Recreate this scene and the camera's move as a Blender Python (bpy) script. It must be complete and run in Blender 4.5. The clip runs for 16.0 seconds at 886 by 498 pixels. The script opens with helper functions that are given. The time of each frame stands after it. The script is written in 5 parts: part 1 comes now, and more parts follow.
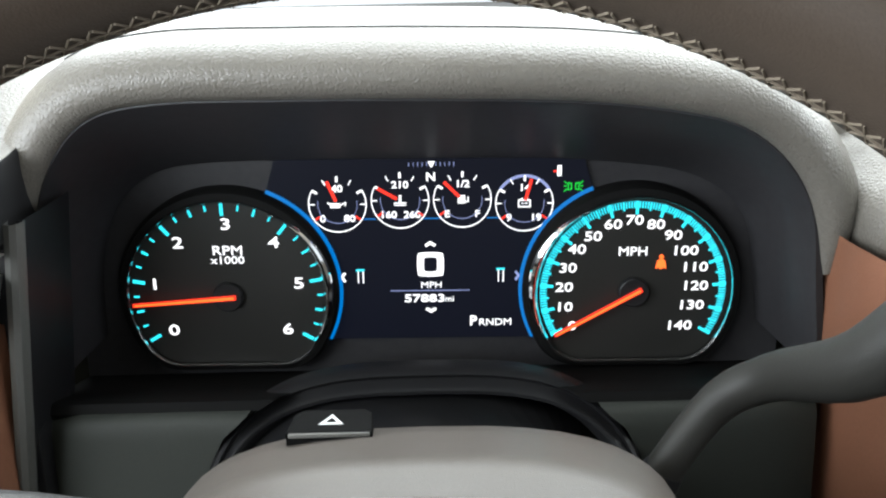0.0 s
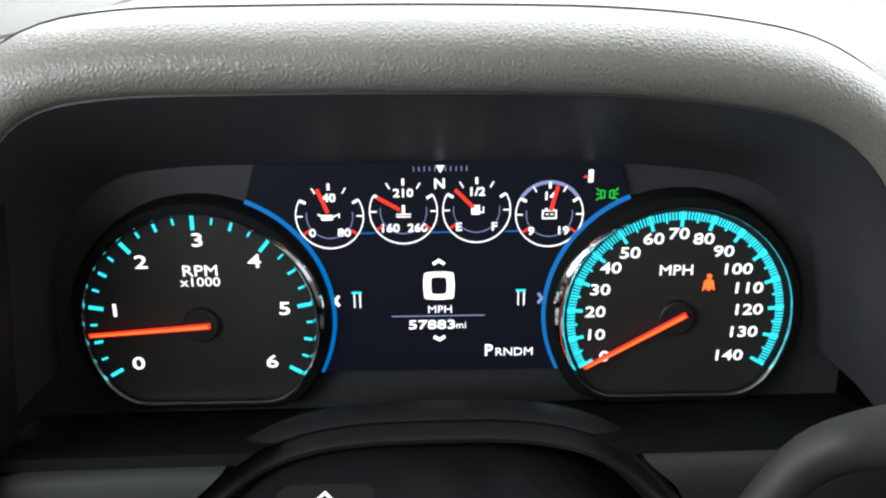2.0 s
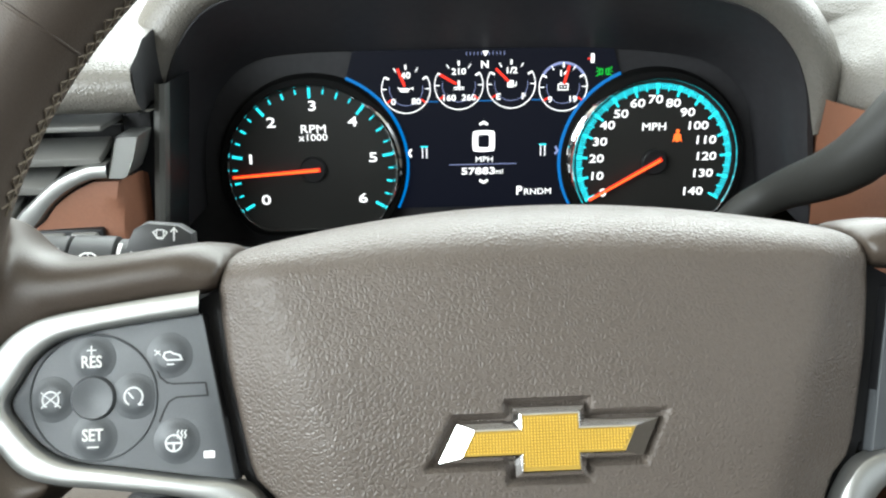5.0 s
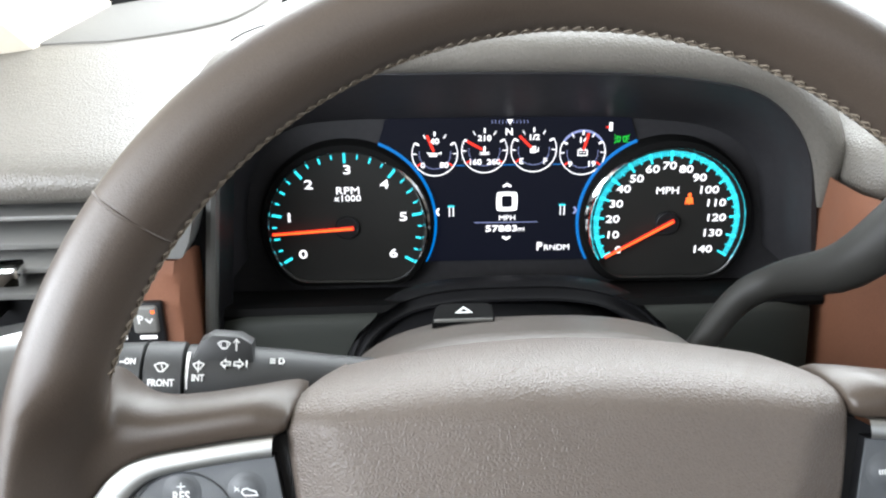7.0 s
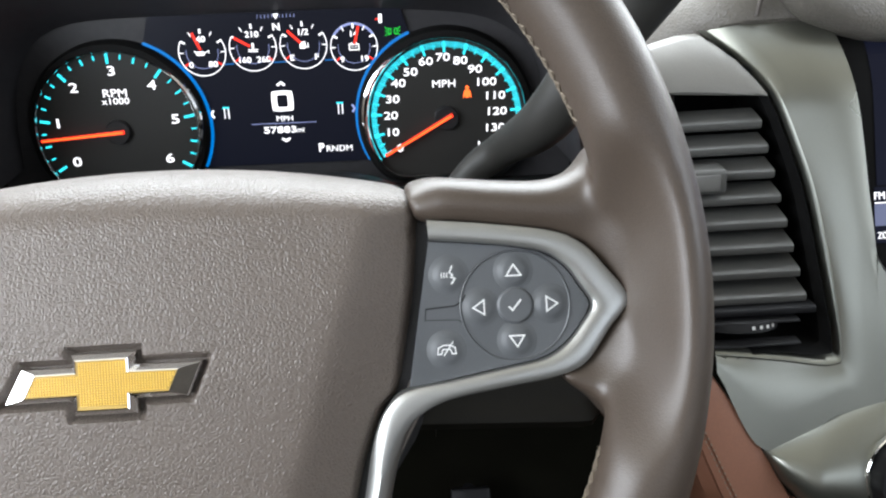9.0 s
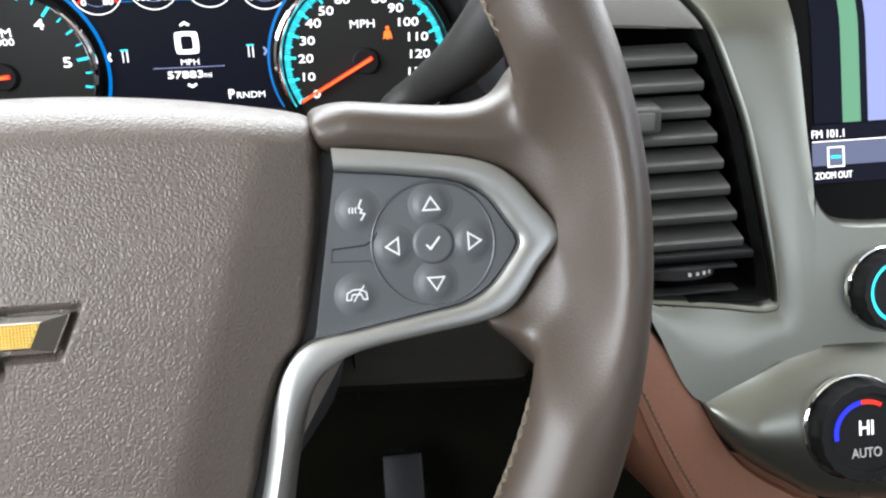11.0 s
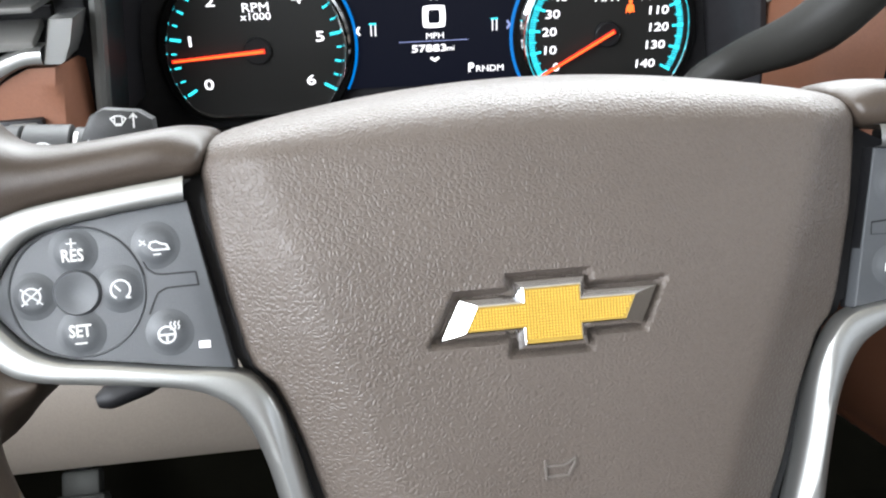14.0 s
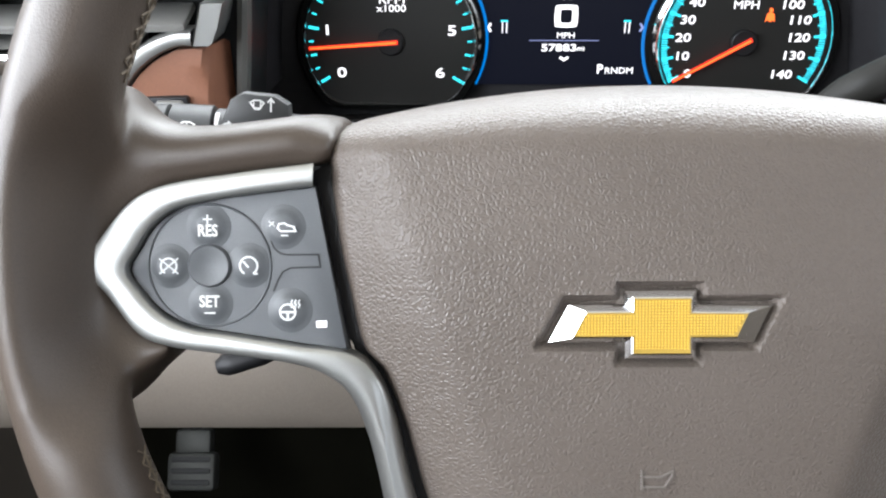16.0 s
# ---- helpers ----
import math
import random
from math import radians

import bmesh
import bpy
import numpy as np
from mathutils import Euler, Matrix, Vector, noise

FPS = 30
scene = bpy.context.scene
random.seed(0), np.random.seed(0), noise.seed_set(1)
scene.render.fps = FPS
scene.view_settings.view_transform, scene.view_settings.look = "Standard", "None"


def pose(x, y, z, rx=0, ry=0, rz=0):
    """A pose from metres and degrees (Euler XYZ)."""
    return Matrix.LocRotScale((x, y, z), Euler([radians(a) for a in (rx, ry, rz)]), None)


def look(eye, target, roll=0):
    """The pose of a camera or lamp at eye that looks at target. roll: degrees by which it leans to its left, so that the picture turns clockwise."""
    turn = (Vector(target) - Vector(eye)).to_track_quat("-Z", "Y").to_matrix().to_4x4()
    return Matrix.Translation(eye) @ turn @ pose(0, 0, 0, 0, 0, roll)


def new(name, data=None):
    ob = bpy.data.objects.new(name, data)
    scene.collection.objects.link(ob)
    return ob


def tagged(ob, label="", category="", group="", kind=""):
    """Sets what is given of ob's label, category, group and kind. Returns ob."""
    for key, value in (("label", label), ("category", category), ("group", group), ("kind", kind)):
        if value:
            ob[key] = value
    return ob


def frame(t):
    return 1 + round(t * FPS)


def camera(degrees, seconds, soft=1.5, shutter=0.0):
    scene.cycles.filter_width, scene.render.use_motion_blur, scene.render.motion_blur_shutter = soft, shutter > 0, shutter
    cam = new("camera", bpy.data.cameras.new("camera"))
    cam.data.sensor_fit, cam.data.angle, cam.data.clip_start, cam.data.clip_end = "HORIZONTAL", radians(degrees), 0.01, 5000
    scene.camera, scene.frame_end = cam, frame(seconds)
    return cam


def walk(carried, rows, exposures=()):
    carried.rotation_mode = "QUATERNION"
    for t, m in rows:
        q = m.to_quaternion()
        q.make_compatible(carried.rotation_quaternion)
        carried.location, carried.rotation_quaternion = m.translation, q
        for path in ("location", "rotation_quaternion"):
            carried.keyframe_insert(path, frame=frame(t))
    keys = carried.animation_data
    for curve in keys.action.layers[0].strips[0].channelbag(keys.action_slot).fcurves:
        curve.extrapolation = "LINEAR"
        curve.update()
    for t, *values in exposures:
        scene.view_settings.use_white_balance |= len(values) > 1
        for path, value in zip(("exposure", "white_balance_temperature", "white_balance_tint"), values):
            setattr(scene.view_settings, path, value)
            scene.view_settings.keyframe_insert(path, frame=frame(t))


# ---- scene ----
cam = camera(53.46, 16.0, 2.2)
PATH = [
    (0, (0.0163, 0.0258, 0.903), (0.0166, 1.9312, 0.2953), -1.37),
    (0.5, (0.0054, 0.0629, 0.8962), (-0.0115, 1.9653, 0.2793), -1.36),
    (1, (0.0075, 0.0908, 0.8947), (-0.0047, 1.9958, 0.2858), -1.46),
    (1.5, (0.0032, 0.1005, 0.8917), (0.0224, 2.0035, 0.2767), -1.29),
    (2, (0.0069, 0.0999, 0.8931), (0.0281, 1.9997, 0.2685), -1.34),
    (2.5, (0.0134, 0.0954, 0.8966), (0.0138, 1.9903, 0.257), -1.57),
    (3, (0.0082, 0.0896, 0.899), (0.0383, 1.9827, 0.2546), -1.36),
    (3.5, (0.0069, 0.0693, 0.9037), (0.0177, 1.9584, 0.2471), -1.62),
    (4, (0.0059, 0.0244, 0.8976), (0.0201, 1.9147, 0.2446), -1.71),
    (4.5, (-0.0091, -0.0431, 0.8681), (0.0129, 1.8506, 0.2252), -1.83),
    (4.7, (-0.0291, -0.0735, 0.8563), (0.026, 1.8262, 0.2333), -1.67),
    (6.8, (-0.0521, -0.1042, 0.9335), (-0.0185, 1.7655, 0.2242), -1.2),
    (7, (-0.0458, -0.1016, 0.9381), (-0.0216, 1.7658, 0.2223), -1.32),
    (7.5, (-0.0093, -0.1102, 0.9561), (-0.0064, 1.7514, 0.2252), -1.63),
    (8, (0.0532, -0.1257, 0.957), (0.0445, 1.7279, 0.2059), -1.65),
    (8.5, (0.0973, -0.1356, 0.9061), (0.0832, 1.7232, 0.1679), -2.63),
    (9, (0.1074, -0.1171, 0.8681), (0.1356, 1.7418, 0.1309), -3.05),
    (9.5, (0.1109, -0.0998, 0.8409), (0.1937, 1.7548, 0.0967), -2.8),
    (10, (0.1142, -0.092, 0.8367), (0.2419, 1.7504, 0.0692), -2.48),
    (10.2, (0.1153, -0.0914, 0.8379), (0.2607, 1.7463, 0.0623), -2.24),
    (12.5, (0.0996, -0.0864, 0.855), (0.2908, 1.71, -0.0032), -2.34),
    (13, (0.0733, -0.0852, 0.858), (0.2732, 1.7076, -0.0055), -2.28),
    (13.5, (-0.001, -0.0824, 0.8601), (0.2153, 1.7087, -0.0031), -1.97),
    (14, (-0.0581, -0.078, 0.8553), (0.15, 1.7104, -0.0156), -2.02),
    (14.5, (-0.0629, -0.079, 0.8565), (0.046, 1.7193, -0.0121), -2.69),
    (15, (-0.0615, -0.0812, 0.8583), (-0.0407, 1.7184, -0.0141), -1.41),
    (15.5, (-0.0599, -0.0811, 0.8584), (-0.0826, 1.7173, -0.0165), -1.21),
    (16, (-0.0588, -0.0825, 0.8596), (-0.1068, 1.7126, -0.0208), -1),
]
EXPOSURES = [(0, 0.20, 6300, 6), (1.0, -0.05, 6300, 6), (3.6, 0.04, 6300, 6), (4.7, 0.20, 6350, 2), (7.0, 0.36, 6250, 9), (8.5, 0.32, 6250, 9), (9.5, 0.36, 6250, 9), (12.0, 0.52, 6300, 10), (16.0, 0.40, 6250, 10)]
walk(cam, [(t, look(eye, target, roll)) for t, eye, target, roll in PATH], EXPOSURES)

# ---- world and light ----
world = bpy.data.worlds.new("sky")
scene.world = world
world.use_nodes = True
wn = world.node_tree
bg = wn.nodes["Background"]
bg.inputs["Color"].default_value = (0.94, 0.985, 1.04, 1)
bg.inputs["Strength"].default_value = 1.0


def area_light(name, at, target, sx, sy, power, color=(1, 1, 1)):
    d = bpy.data.lights.new(name, "AREA")
    d.shape, d.size, d.size_y, d.energy, d.color = "RECTANGLE", sx, sy, power, color
    ob = new(name, d)
    ob.matrix_world = look(at, target)
    return ob


area_light("windshield_daylight", (0.27, 0.61, 1.09), (0.21, 0.28, 0.80), 1.3, 0.45, 15, (0.97, 1.0, 1.0))
area_light("driver_window_daylight", (-0.68, -0.17, 1.02), (0.0, 0.15, 0.76), 1.2, 0.40, 21, (0.96, 0.99, 1.03))
area_light("passenger_window_daylight", (1.35, -0.05, 1.12), (0.0, 0.15, 0.75), 0.8, 0.4, 5, (0.93, 0.98, 1.06))
area_light("rear_window_daylight", (0.68, -1.6, 1.25), (0.1, 0.2, 0.75), 1.1, 0.45, 4.5, (0.90, 0.97, 1.10))


# ---- materials ----


def surface(name, color, rough=0.5, metal=0.0, grain=0.0, bump=0.0, vary=0.12, leather=0.0, coat=0.0, ior=1.45, spec=0.5):
    """Principled material: colour varied at two scales, grain relief (grain in cells a metre), leather: cell relief."""
    m = bpy.data.materials.new(name)
    m.use_nodes = True
    nt = m.node_tree
    p = nt.nodes["Principled BSDF"]
    tc = nt.nodes.new("ShaderNodeTexCoord")
    p.inputs["Metallic"].default_value = metal
    p.inputs["IOR"].default_value = ior
    p.inputs["Specular IOR Level"].default_value = spec
    p.inputs["Coat Weight"].default_value = coat
    p.inputs["Coat Roughness"].default_value = 0.08
    big = nt.nodes.new("ShaderNodeTexNoise")
    big.inputs["Scale"].default_value, big.inputs["Detail"].default_value = 14, 4
    small = nt.nodes.new("ShaderNodeTexNoise")
    small.inputs["Scale"].default_value, small.inputs["Detail"].default_value = grain or 400, 3
    mix = nt.nodes.new("ShaderNodeMath")
    mix.operation = "ADD"
    nt.links.new(tc.outputs["Object"], big.inputs["Vector"])
    nt.links.new(tc.outputs["Object"], small.inputs["Vector"])
    nt.links.new(big.outputs["Fac"], mix.inputs[0])
    nt.links.new(small.outputs["Fac"], mix.inputs[1])
    ramp = nt.nodes.new("ShaderNodeMapRange")
    ramp.inputs["From Min"].default_value, ramp.inputs["From Max"].default_value = 0.6, 1.4
    ramp.inputs["To Min"].default_value, ramp.inputs["To Max"].default_value = 1 - vary, 1 + vary
    nt.links.new(mix.outputs[0], ramp.inputs["Value"])
    tint = nt.nodes.new("ShaderNodeVectorMath")
    tint.operation = "SCALE"
    tint.inputs[0].default_value = color
    nt.links.new(ramp.outputs["Result"], tint.inputs["Scale"])
    nt.links.new(tint.outputs["Vector"], p.inputs["Base Color"])
    rr = nt.nodes.new("ShaderNodeMapRange")
    rr.inputs["From Min"].default_value, rr.inputs["From Max"].default_value = 0.3, 0.7
    rr.inputs["To Min"].default_value, rr.inputs["To Max"].default_value = max(0.02, rough - 0.06), min(1, rough + 0.06)
    nt.links.new(big.outputs["Fac"], rr.inputs["Value"])
    nt.links.new(rr.outputs["Result"], p.inputs["Roughness"])
    if bump or leather:
        b = nt.nodes.new("ShaderNodeBump")
        b.inputs["Distance"].default_value = 0.0008
        b.inputs["Strength"].default_value = bump or leather
        if leather:
            warp = nt.nodes.new("ShaderNodeTexNoise")
            warp.inputs["Scale"].default_value = grain * 0.6
            off = nt.nodes.new("ShaderNodeVectorMath")
            off.operation = "MULTIPLY_ADD"
            off.inputs[1].default_value = (0.0004, 0.0004, 0.0004)
            nt.links.new(tc.outputs["Object"], warp.inputs["Vector"])
            nt.links.new(warp.outputs["Color"], off.inputs[0])
            nt.links.new(tc.outputs["Object"], off.inputs[2])
            v = nt.nodes.new("ShaderNodeTexVoronoi")
            v.feature = "DISTANCE_TO_EDGE"
            v.inputs["Scale"].default_value = grain
            nt.links.new(off.outputs["Vector"], v.inputs["Vector"])
            crease = nt.nodes.new("ShaderNodeMapRange")
            crease.interpolation_type = "SMOOTHSTEP"
            crease.inputs["From Max"].default_value = 0.32
            nt.links.new(v.outputs["Distance"], crease.inputs["Value"])
            lump = nt.nodes.new("ShaderNodeTexNoise")
            lump.inputs["Scale"].default_value, lump.inputs["Detail"].default_value = grain * 0.55, 1
            nt.links.new(tc.outputs["Object"], lump.inputs["Vector"])
            pebble = nt.nodes.new("ShaderNodeMath")
            pebble.operation = "MULTIPLY_ADD"
            pebble.inputs[1].default_value = 1.3
            nt.links.new(crease.outputs["Result"], pebble.inputs[0])
            nt.links.new(lump.outputs["Fac"], pebble.inputs[2])
            nt.links.new(pebble.outputs[0], b.inputs["Height"])
            b.inputs["Distance"].default_value = 0.0004
        else:
            nt.links.new(small.outputs["Fac"], b.inputs["Height"])
        nt.links.new(b.outputs["Normal"], p.inputs["Normal"])
    return m


def glow(name, color, strength, base=0.02, spec=0.15):
    m = bpy.data.materials.new(name)
    m.use_nodes = True
    p = m.node_tree.nodes["Principled BSDF"]
    p.inputs["Base Color"].default_value = (base, base, base, 1)
    p.inputs["Specular IOR Level"].default_value = spec
    p.inputs["Roughness"].default_value = 0.3
    p.inputs["Emission Color"].default_value = (*color, 1)
    p.inputs["Emission Strength"].default_value = strength
    return m


def plain(name, color, rough=0.4, metal=0.0):
    return surface(name, color, rough, metal, vary=0.05)


M_HUB = surface("taupe_airbag_vinyl", (0.094, 0.077, 0.065), 0.42, grain=680, leather=0.36)
M_RIM = surface("brown_rim_leather", (0.051, 0.0385, 0.0295), 0.42, grain=1000, leather=0.10)
M_PAD = surface("taupe_dash_vinyl", (0.120, 0.111, 0.097), 0.38, grain=430, leather=0.42)
M_BROWN = surface("saddle_brown_leather", (0.180, 0.078, 0.045), 0.5, grain=800, leather=0.12)
M_SILVER = surface("satin_silver_trim", (0.33, 0.332, 0.32), 0.36, metal=0.85, grain=1500, vary=0.04)
M_STACK = surface("satin_pewter_trim", (0.225, 0.228, 0.200), 0.32, metal=0.88, grain=1500, vary=0.04)
M_EDGE = plain("bright_satin_metal", (0.85, 0.86, 0.86), 0.22, 1.0)
M_CHROME = plain("chrome", (0.85, 0.85, 0.85), 0.06, 1.0)
M_BLACK = surface("black_plastic", (0.010, 0.010, 0.011), 0.45, grain=1200, bump=0.15, spec=0.28)
# M_GLOSS and M_DIAL: black bases lifted to paint in veiling glare.
M_GLOSS = surface("satin_black_visor", (0.024, 0.0235, 0.0255), 0.45, grain=200, vary=0.2, spec=0.26)
M_DIAL = surface("black_dial_face", (0.015, 0.0146, 0.0135), 0.5, grain=2000, bump=0.05, spec=0.3)
M_CHAR = surface("charcoal_plastic", (0.018, 0.018, 0.019), 0.5, grain=1600, bump=0.25, spec=0.3)
M_STALK = surface("dark_grey_stalk", (0.031, 0.0315, 0.0315), 0.46, grain=1600, bump=0.2)
M_VANE = surface("grey_vent_vane", (0.13, 0.128, 0.12), 0.42, grain=1500, bump=0.15)
M_COVER = surface("brown_grey_plastic", (0.078, 0.068, 0.060), 0.45, grain=1500, bump=0.2)
M_LEVER = surface("dark_grey_lever_plastic", (0.021, 0.0205, 0.0185), 0.48, grain=1600, bump=0.2, spec=0.32)
M_GRILLE = surface("grey_grille_cloth", (0.135, 0.130, 0.120), 0.75, grain=1800, bump=0.5)
M_LOWER = surface("charcoal_soft_panel", (0.0235, 0.0260, 0.0225), 0.6, grain=1100, leather=0.12, spec=0.3)
M_SLAT = surface("dark_grey_slat", (0.072, 0.0715, 0.067), 0.40, grain=1500, bump=0.15)
M_BROW = surface("satin_taupe_brow", (0.16, 0.155, 0.142), 0.40, grain=1500, bump=0.1)
M_MARK = surface("smooth_taupe_vinyl", (0.135, 0.118, 0.106), 0.42)
M_CREAM = surface("cream_fabric", (0.62, 0.57, 0.47), 0.85, grain=1500, bump=0.4)
M_BEIGE = surface("taupe_lower_panel", (0.15, 0.128, 0.106), 0.6, grain=700, leather=0.12)
# Right knee panel only: about a tenth of M_BEIGE's value.
M_KNEE_DARK = surface("dark_right_knee_panel", (0.014, 0.0128, 0.0100), 0.5, grain=1100, leather=0.1, spec=0.25)
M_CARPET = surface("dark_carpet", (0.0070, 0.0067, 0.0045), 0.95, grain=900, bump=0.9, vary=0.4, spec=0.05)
M_RUBBER = surface("pedal_rubber", (0.03, 0.03, 0.03), 0.6, grain=900, bump=0.3)
M_STEEL = surface("pedal_steel", (0.075, 0.076, 0.070), 0.55, metal=0.5)
M_THREAD = surface("tan_thread", (0.17, 0.14, 0.105), 0.8, grain=3000, bump=0.4)
M_GOLD = surface("gold_enamel", (0.72, 0.49, 0.085), 0.35, metal=0.25, grain=1500, vary=0.05)
M_GOLDBASE = surface("dark_gold_enamel", (0.33, 0.215, 0.035), 0.4, grain=1500, vary=0.05)
M_WHITE = surface("white_print", (0.62, 0.62, 0.60), 0.5, vary=0.03)
M_ICON = surface("worn_grey_print", (0.58, 0.59, 0.59), 0.5, vary=0.1)
M_WELL = surface("matt_black_well", (0.005, 0.005, 0.005), 0.7, grain=1200, spec=0.08)
M_KEY = surface("grey_soft_key", (0.066, 0.070, 0.075), 0.42, grain=2500, bump=0.12)
G_WHITE = glow("lit_white", (1.0, 0.98, 1.0), 1.55)
G_CYAN = glow("lit_cyan", (0.04, 0.68, 0.80), 1.60)
G_BLUE = glow("lit_blue", (0.0, 0.16, 0.52), 1.1)
G_DEEP = glow("lit_deep_blue", (0.02, 0.03, 0.95), 1.3)
G_RED = glow("lit_red", (1.0, 0.030, 0.012), 1.30)
G_ORANGE = glow("lit_orange", (1.0, 0.15, 0.02), 1.9)
G_GREEN = glow("lit_green", (0.02, 0.75, 0.05), 1.08)
G_SCREEN = glow("dark_lcd", (0.005, 0.006, 0.013), 0.9, 0.003, 0.15)
G_LILAC = glow("lit_lilac", (0.35, 0.40, 0.75), 0.9)
G_MAP = glow("map_green", (0.22, 0.56, 0.33), 0.62)
G_DIM = glow("lit_slate", (0.16, 0.18, 0.30), 0.8)
G_MAPDARK = glow("map_navy", (0.02, 0.025, 0.07), 0.20, 0.005, 0.05)

# ---- builders ----


def part(name, bm, material, parent=None, label="", smooth=True):
    bmesh.ops.recalc_face_normals(bm, faces=bm.faces)
    me = bpy.data.meshes.new(name)
    bm.to_mesh(me)
    bm.free()
    if smooth:
        for f in me.polygons:
            f.use_smooth = True
        me.set_sharp_from_angle(angle=radians(38))
    me.materials.append(material)
    ob = new(name, me)
    ob.parent = parent
    if label:
        tagged(ob, label)
    return ob


def thing(name, m, label, category, group="", kind=""):
    ob = new(name)
    ob.empty_display_size = 0.02
    ob.matrix_world = m
    return tagged(ob, label, category, group, kind)


def spline(pts, n=6, closed=False):
    """Catmull-Rom through the points."""
    p = [Vector(q) for q in pts]
    out = []
    k = len(p)
    for i in range(k if closed else k - 1):
        a, b, c, d = (p[(i - 1) % k] if closed or i else p[0] * 2 - p[1]), p[i], p[(i + 1) % k], (p[(i + 2) % k] if closed or i + 2 < k else p[-1] * 2 - p[-2])
        for j in range(n):
            t = j / n
            out.append(0.5 * (2 * b + (c - a) * t + (2 * a - 5 * b + 4 * c - d) * t * t + (3 * b - a - 3 * c + d) * t ** 3))
    if not closed:
        out.append(p[-1].copy())
    return out


def loft(rings, closed=False, cap=False, bm=None):
    bm = bm or bmesh.new()
    vs = [[bm.verts.new(q) for q in r] for r in rings]
    for a, b in zip(vs, vs[1:]):
        k = len(a)
        for i in range(k if closed else k - 1):
            j = (i + 1) % k
            bm.faces.new((a[i], a[j], b[j], b[i]))
    if cap:
        bm.faces.new(vs[0][::-1])
        bm.faces.new(vs[-1])
    return bm


def prism(pts, z0, z1, bevel=0.0, seg=2):
    """Polygon in x, y pulled from z0 to z1, its upper edge rounded."""
    bm = bmesh.new()
    lo = [bm.verts.new((x, y, z0)) for x, y in pts]
    hi = [bm.verts.new((x, y, z1)) for x, y in pts]
    k = len(pts)
    top = bm.faces.new(hi)
    bm.faces.new(lo[::-1])
    for i in range(k):
        j = (i + 1) % k
        bm.faces.new((lo[i], lo[j], hi[j], hi[i]))
    if bevel:
        bmesh.ops.bevel(bm, geom=list(top.edges), offset=bevel, segments=seg, affect="EDGES", profile=0.5)
    return bm


def box(x0, x1, y0, y1, z0, z1, bevel=0.0, seg=2):
    bm = bmesh.new()
    bmesh.ops.create_cube(bm, size=1, matrix=Matrix.Translation(((x0 + x1) / 2, (y0 + y1) / 2, (z0 + z1) / 2)) @ Matrix.Diagonal((x1 - x0, y1 - y0, z1 - z0, 1)))
    if bevel:
        bmesh.ops.bevel(bm, geom=list(bm.edges), offset=bevel, segments=seg, affect="EDGES", profile=0.5)
    return bm


def tube(path, radii, n=16, flat=1.0, cap=True, up=(0, 0, 1)):
    """Round or flattened bar along a path."""
    rings = []
    p = [Vector(q) for q in path]
    for i, q in enumerate(p):
        d = (p[min(i + 1, len(p) - 1)] - p[max(i - 1, 0)]).normalized()
        s = d.cross(Vector(up)).normalized()
        u = s.cross(d)
        r = radii[i] if hasattr(radii, "__len__") else radii
        fl = flat[i] if hasattr(flat, "__len__") else flat
        rings.append([q + s * (r * math.cos(a)) + u * (r * fl * math.sin(a)) for a in (2 * math.pi * k / n for k in range(n))])
    return loft(rings, closed=True, cap=cap)


def lathe(profile, n=32, m=None):
    """(radius, height) pairs turned round z."""
    bm = loft([[(r * math.cos(a), r * math.sin(a), h) for a in (2 * math.pi * k / n for k in range(n))] for r, h in profile], closed=True)
    bmesh.ops.remove_doubles(bm, verts=bm.verts, dist=1e-7)
    if m is not None:
        bm.transform(m)
    return bm


def arc_band(r0, r1, a0, a1, z0, z1, n=48):
    """Flat ring piece from angle a0 to a1 in degrees."""
    rings = []
    for k in range(n + 1):
        a = radians(a0 + (a1 - a0) * k / n)
        c, s = math.cos(a), math.sin(a)
        rings.append([(r0 * c, r0 * s, z0), (r0 * c, r0 * s, z1), (r1 * c, r1 * s, z1), (r1 * c, r1 * s, z0)])
    return loft(rings, closed=True, cap=True)


def line_piece(x0, y0, x1, y1, w, z0, z1):
    d = Vector((x1 - x0, y1 - y0)).normalized() * (w / 2)
    q = Vector((-d.y, d.x))
    return prism([(x0 + q.x, y0 + q.y), (x0 - q.x, y0 - q.y), (x1 - q.x, y1 - q.y), (x1 + q.x, y1 + q.y)], z0, z1)


def joined(*bms):
    """Several pieces of one part in one mesh."""
    out = bmesh.new()
    for b in bms:
        me = bpy.data.meshes.new("piece")
        b.to_mesh(me)
        b.free()
        out.from_mesh(me)
        bpy.data.meshes.remove(me)
    return out


def polyline(pts, w, z0, z1, closed=False):
    """A strip of one width along points, mitred at its corners, as one piece."""
    k = len(pts)
    q = [Vector(v) for v in pts]
    rings = []
    for i in range(k):
        e = (q[i] - q[i - 1]).normalized() if closed or i else (q[1] - q[0]).normalized()
        f = (q[(i + 1) % k] - q[i]).normalized() if closed or i + 1 < k else e
        n0, n1 = Vector((-e.y, e.x)), Vector((-f.y, f.x))
        m = n0 + n1
        m = m.normalized() if m.length > 1e-6 else n0
        m = m * (w / 2 / max(0.4, m.dot(n0)))
        a, b = q[i] + m, q[i] - m
        rings.append([(a.x, a.y, z0), (a.x, a.y, z1), (b.x, b.y, z1), (b.x, b.y, z0)])
    if closed:
        bm = loft(rings + [rings[0]], closed=True)
        bmesh.ops.remove_doubles(bm, verts=bm.verts, dist=1e-7)
        return bm
    return loft(rings, closed=True, cap=True)


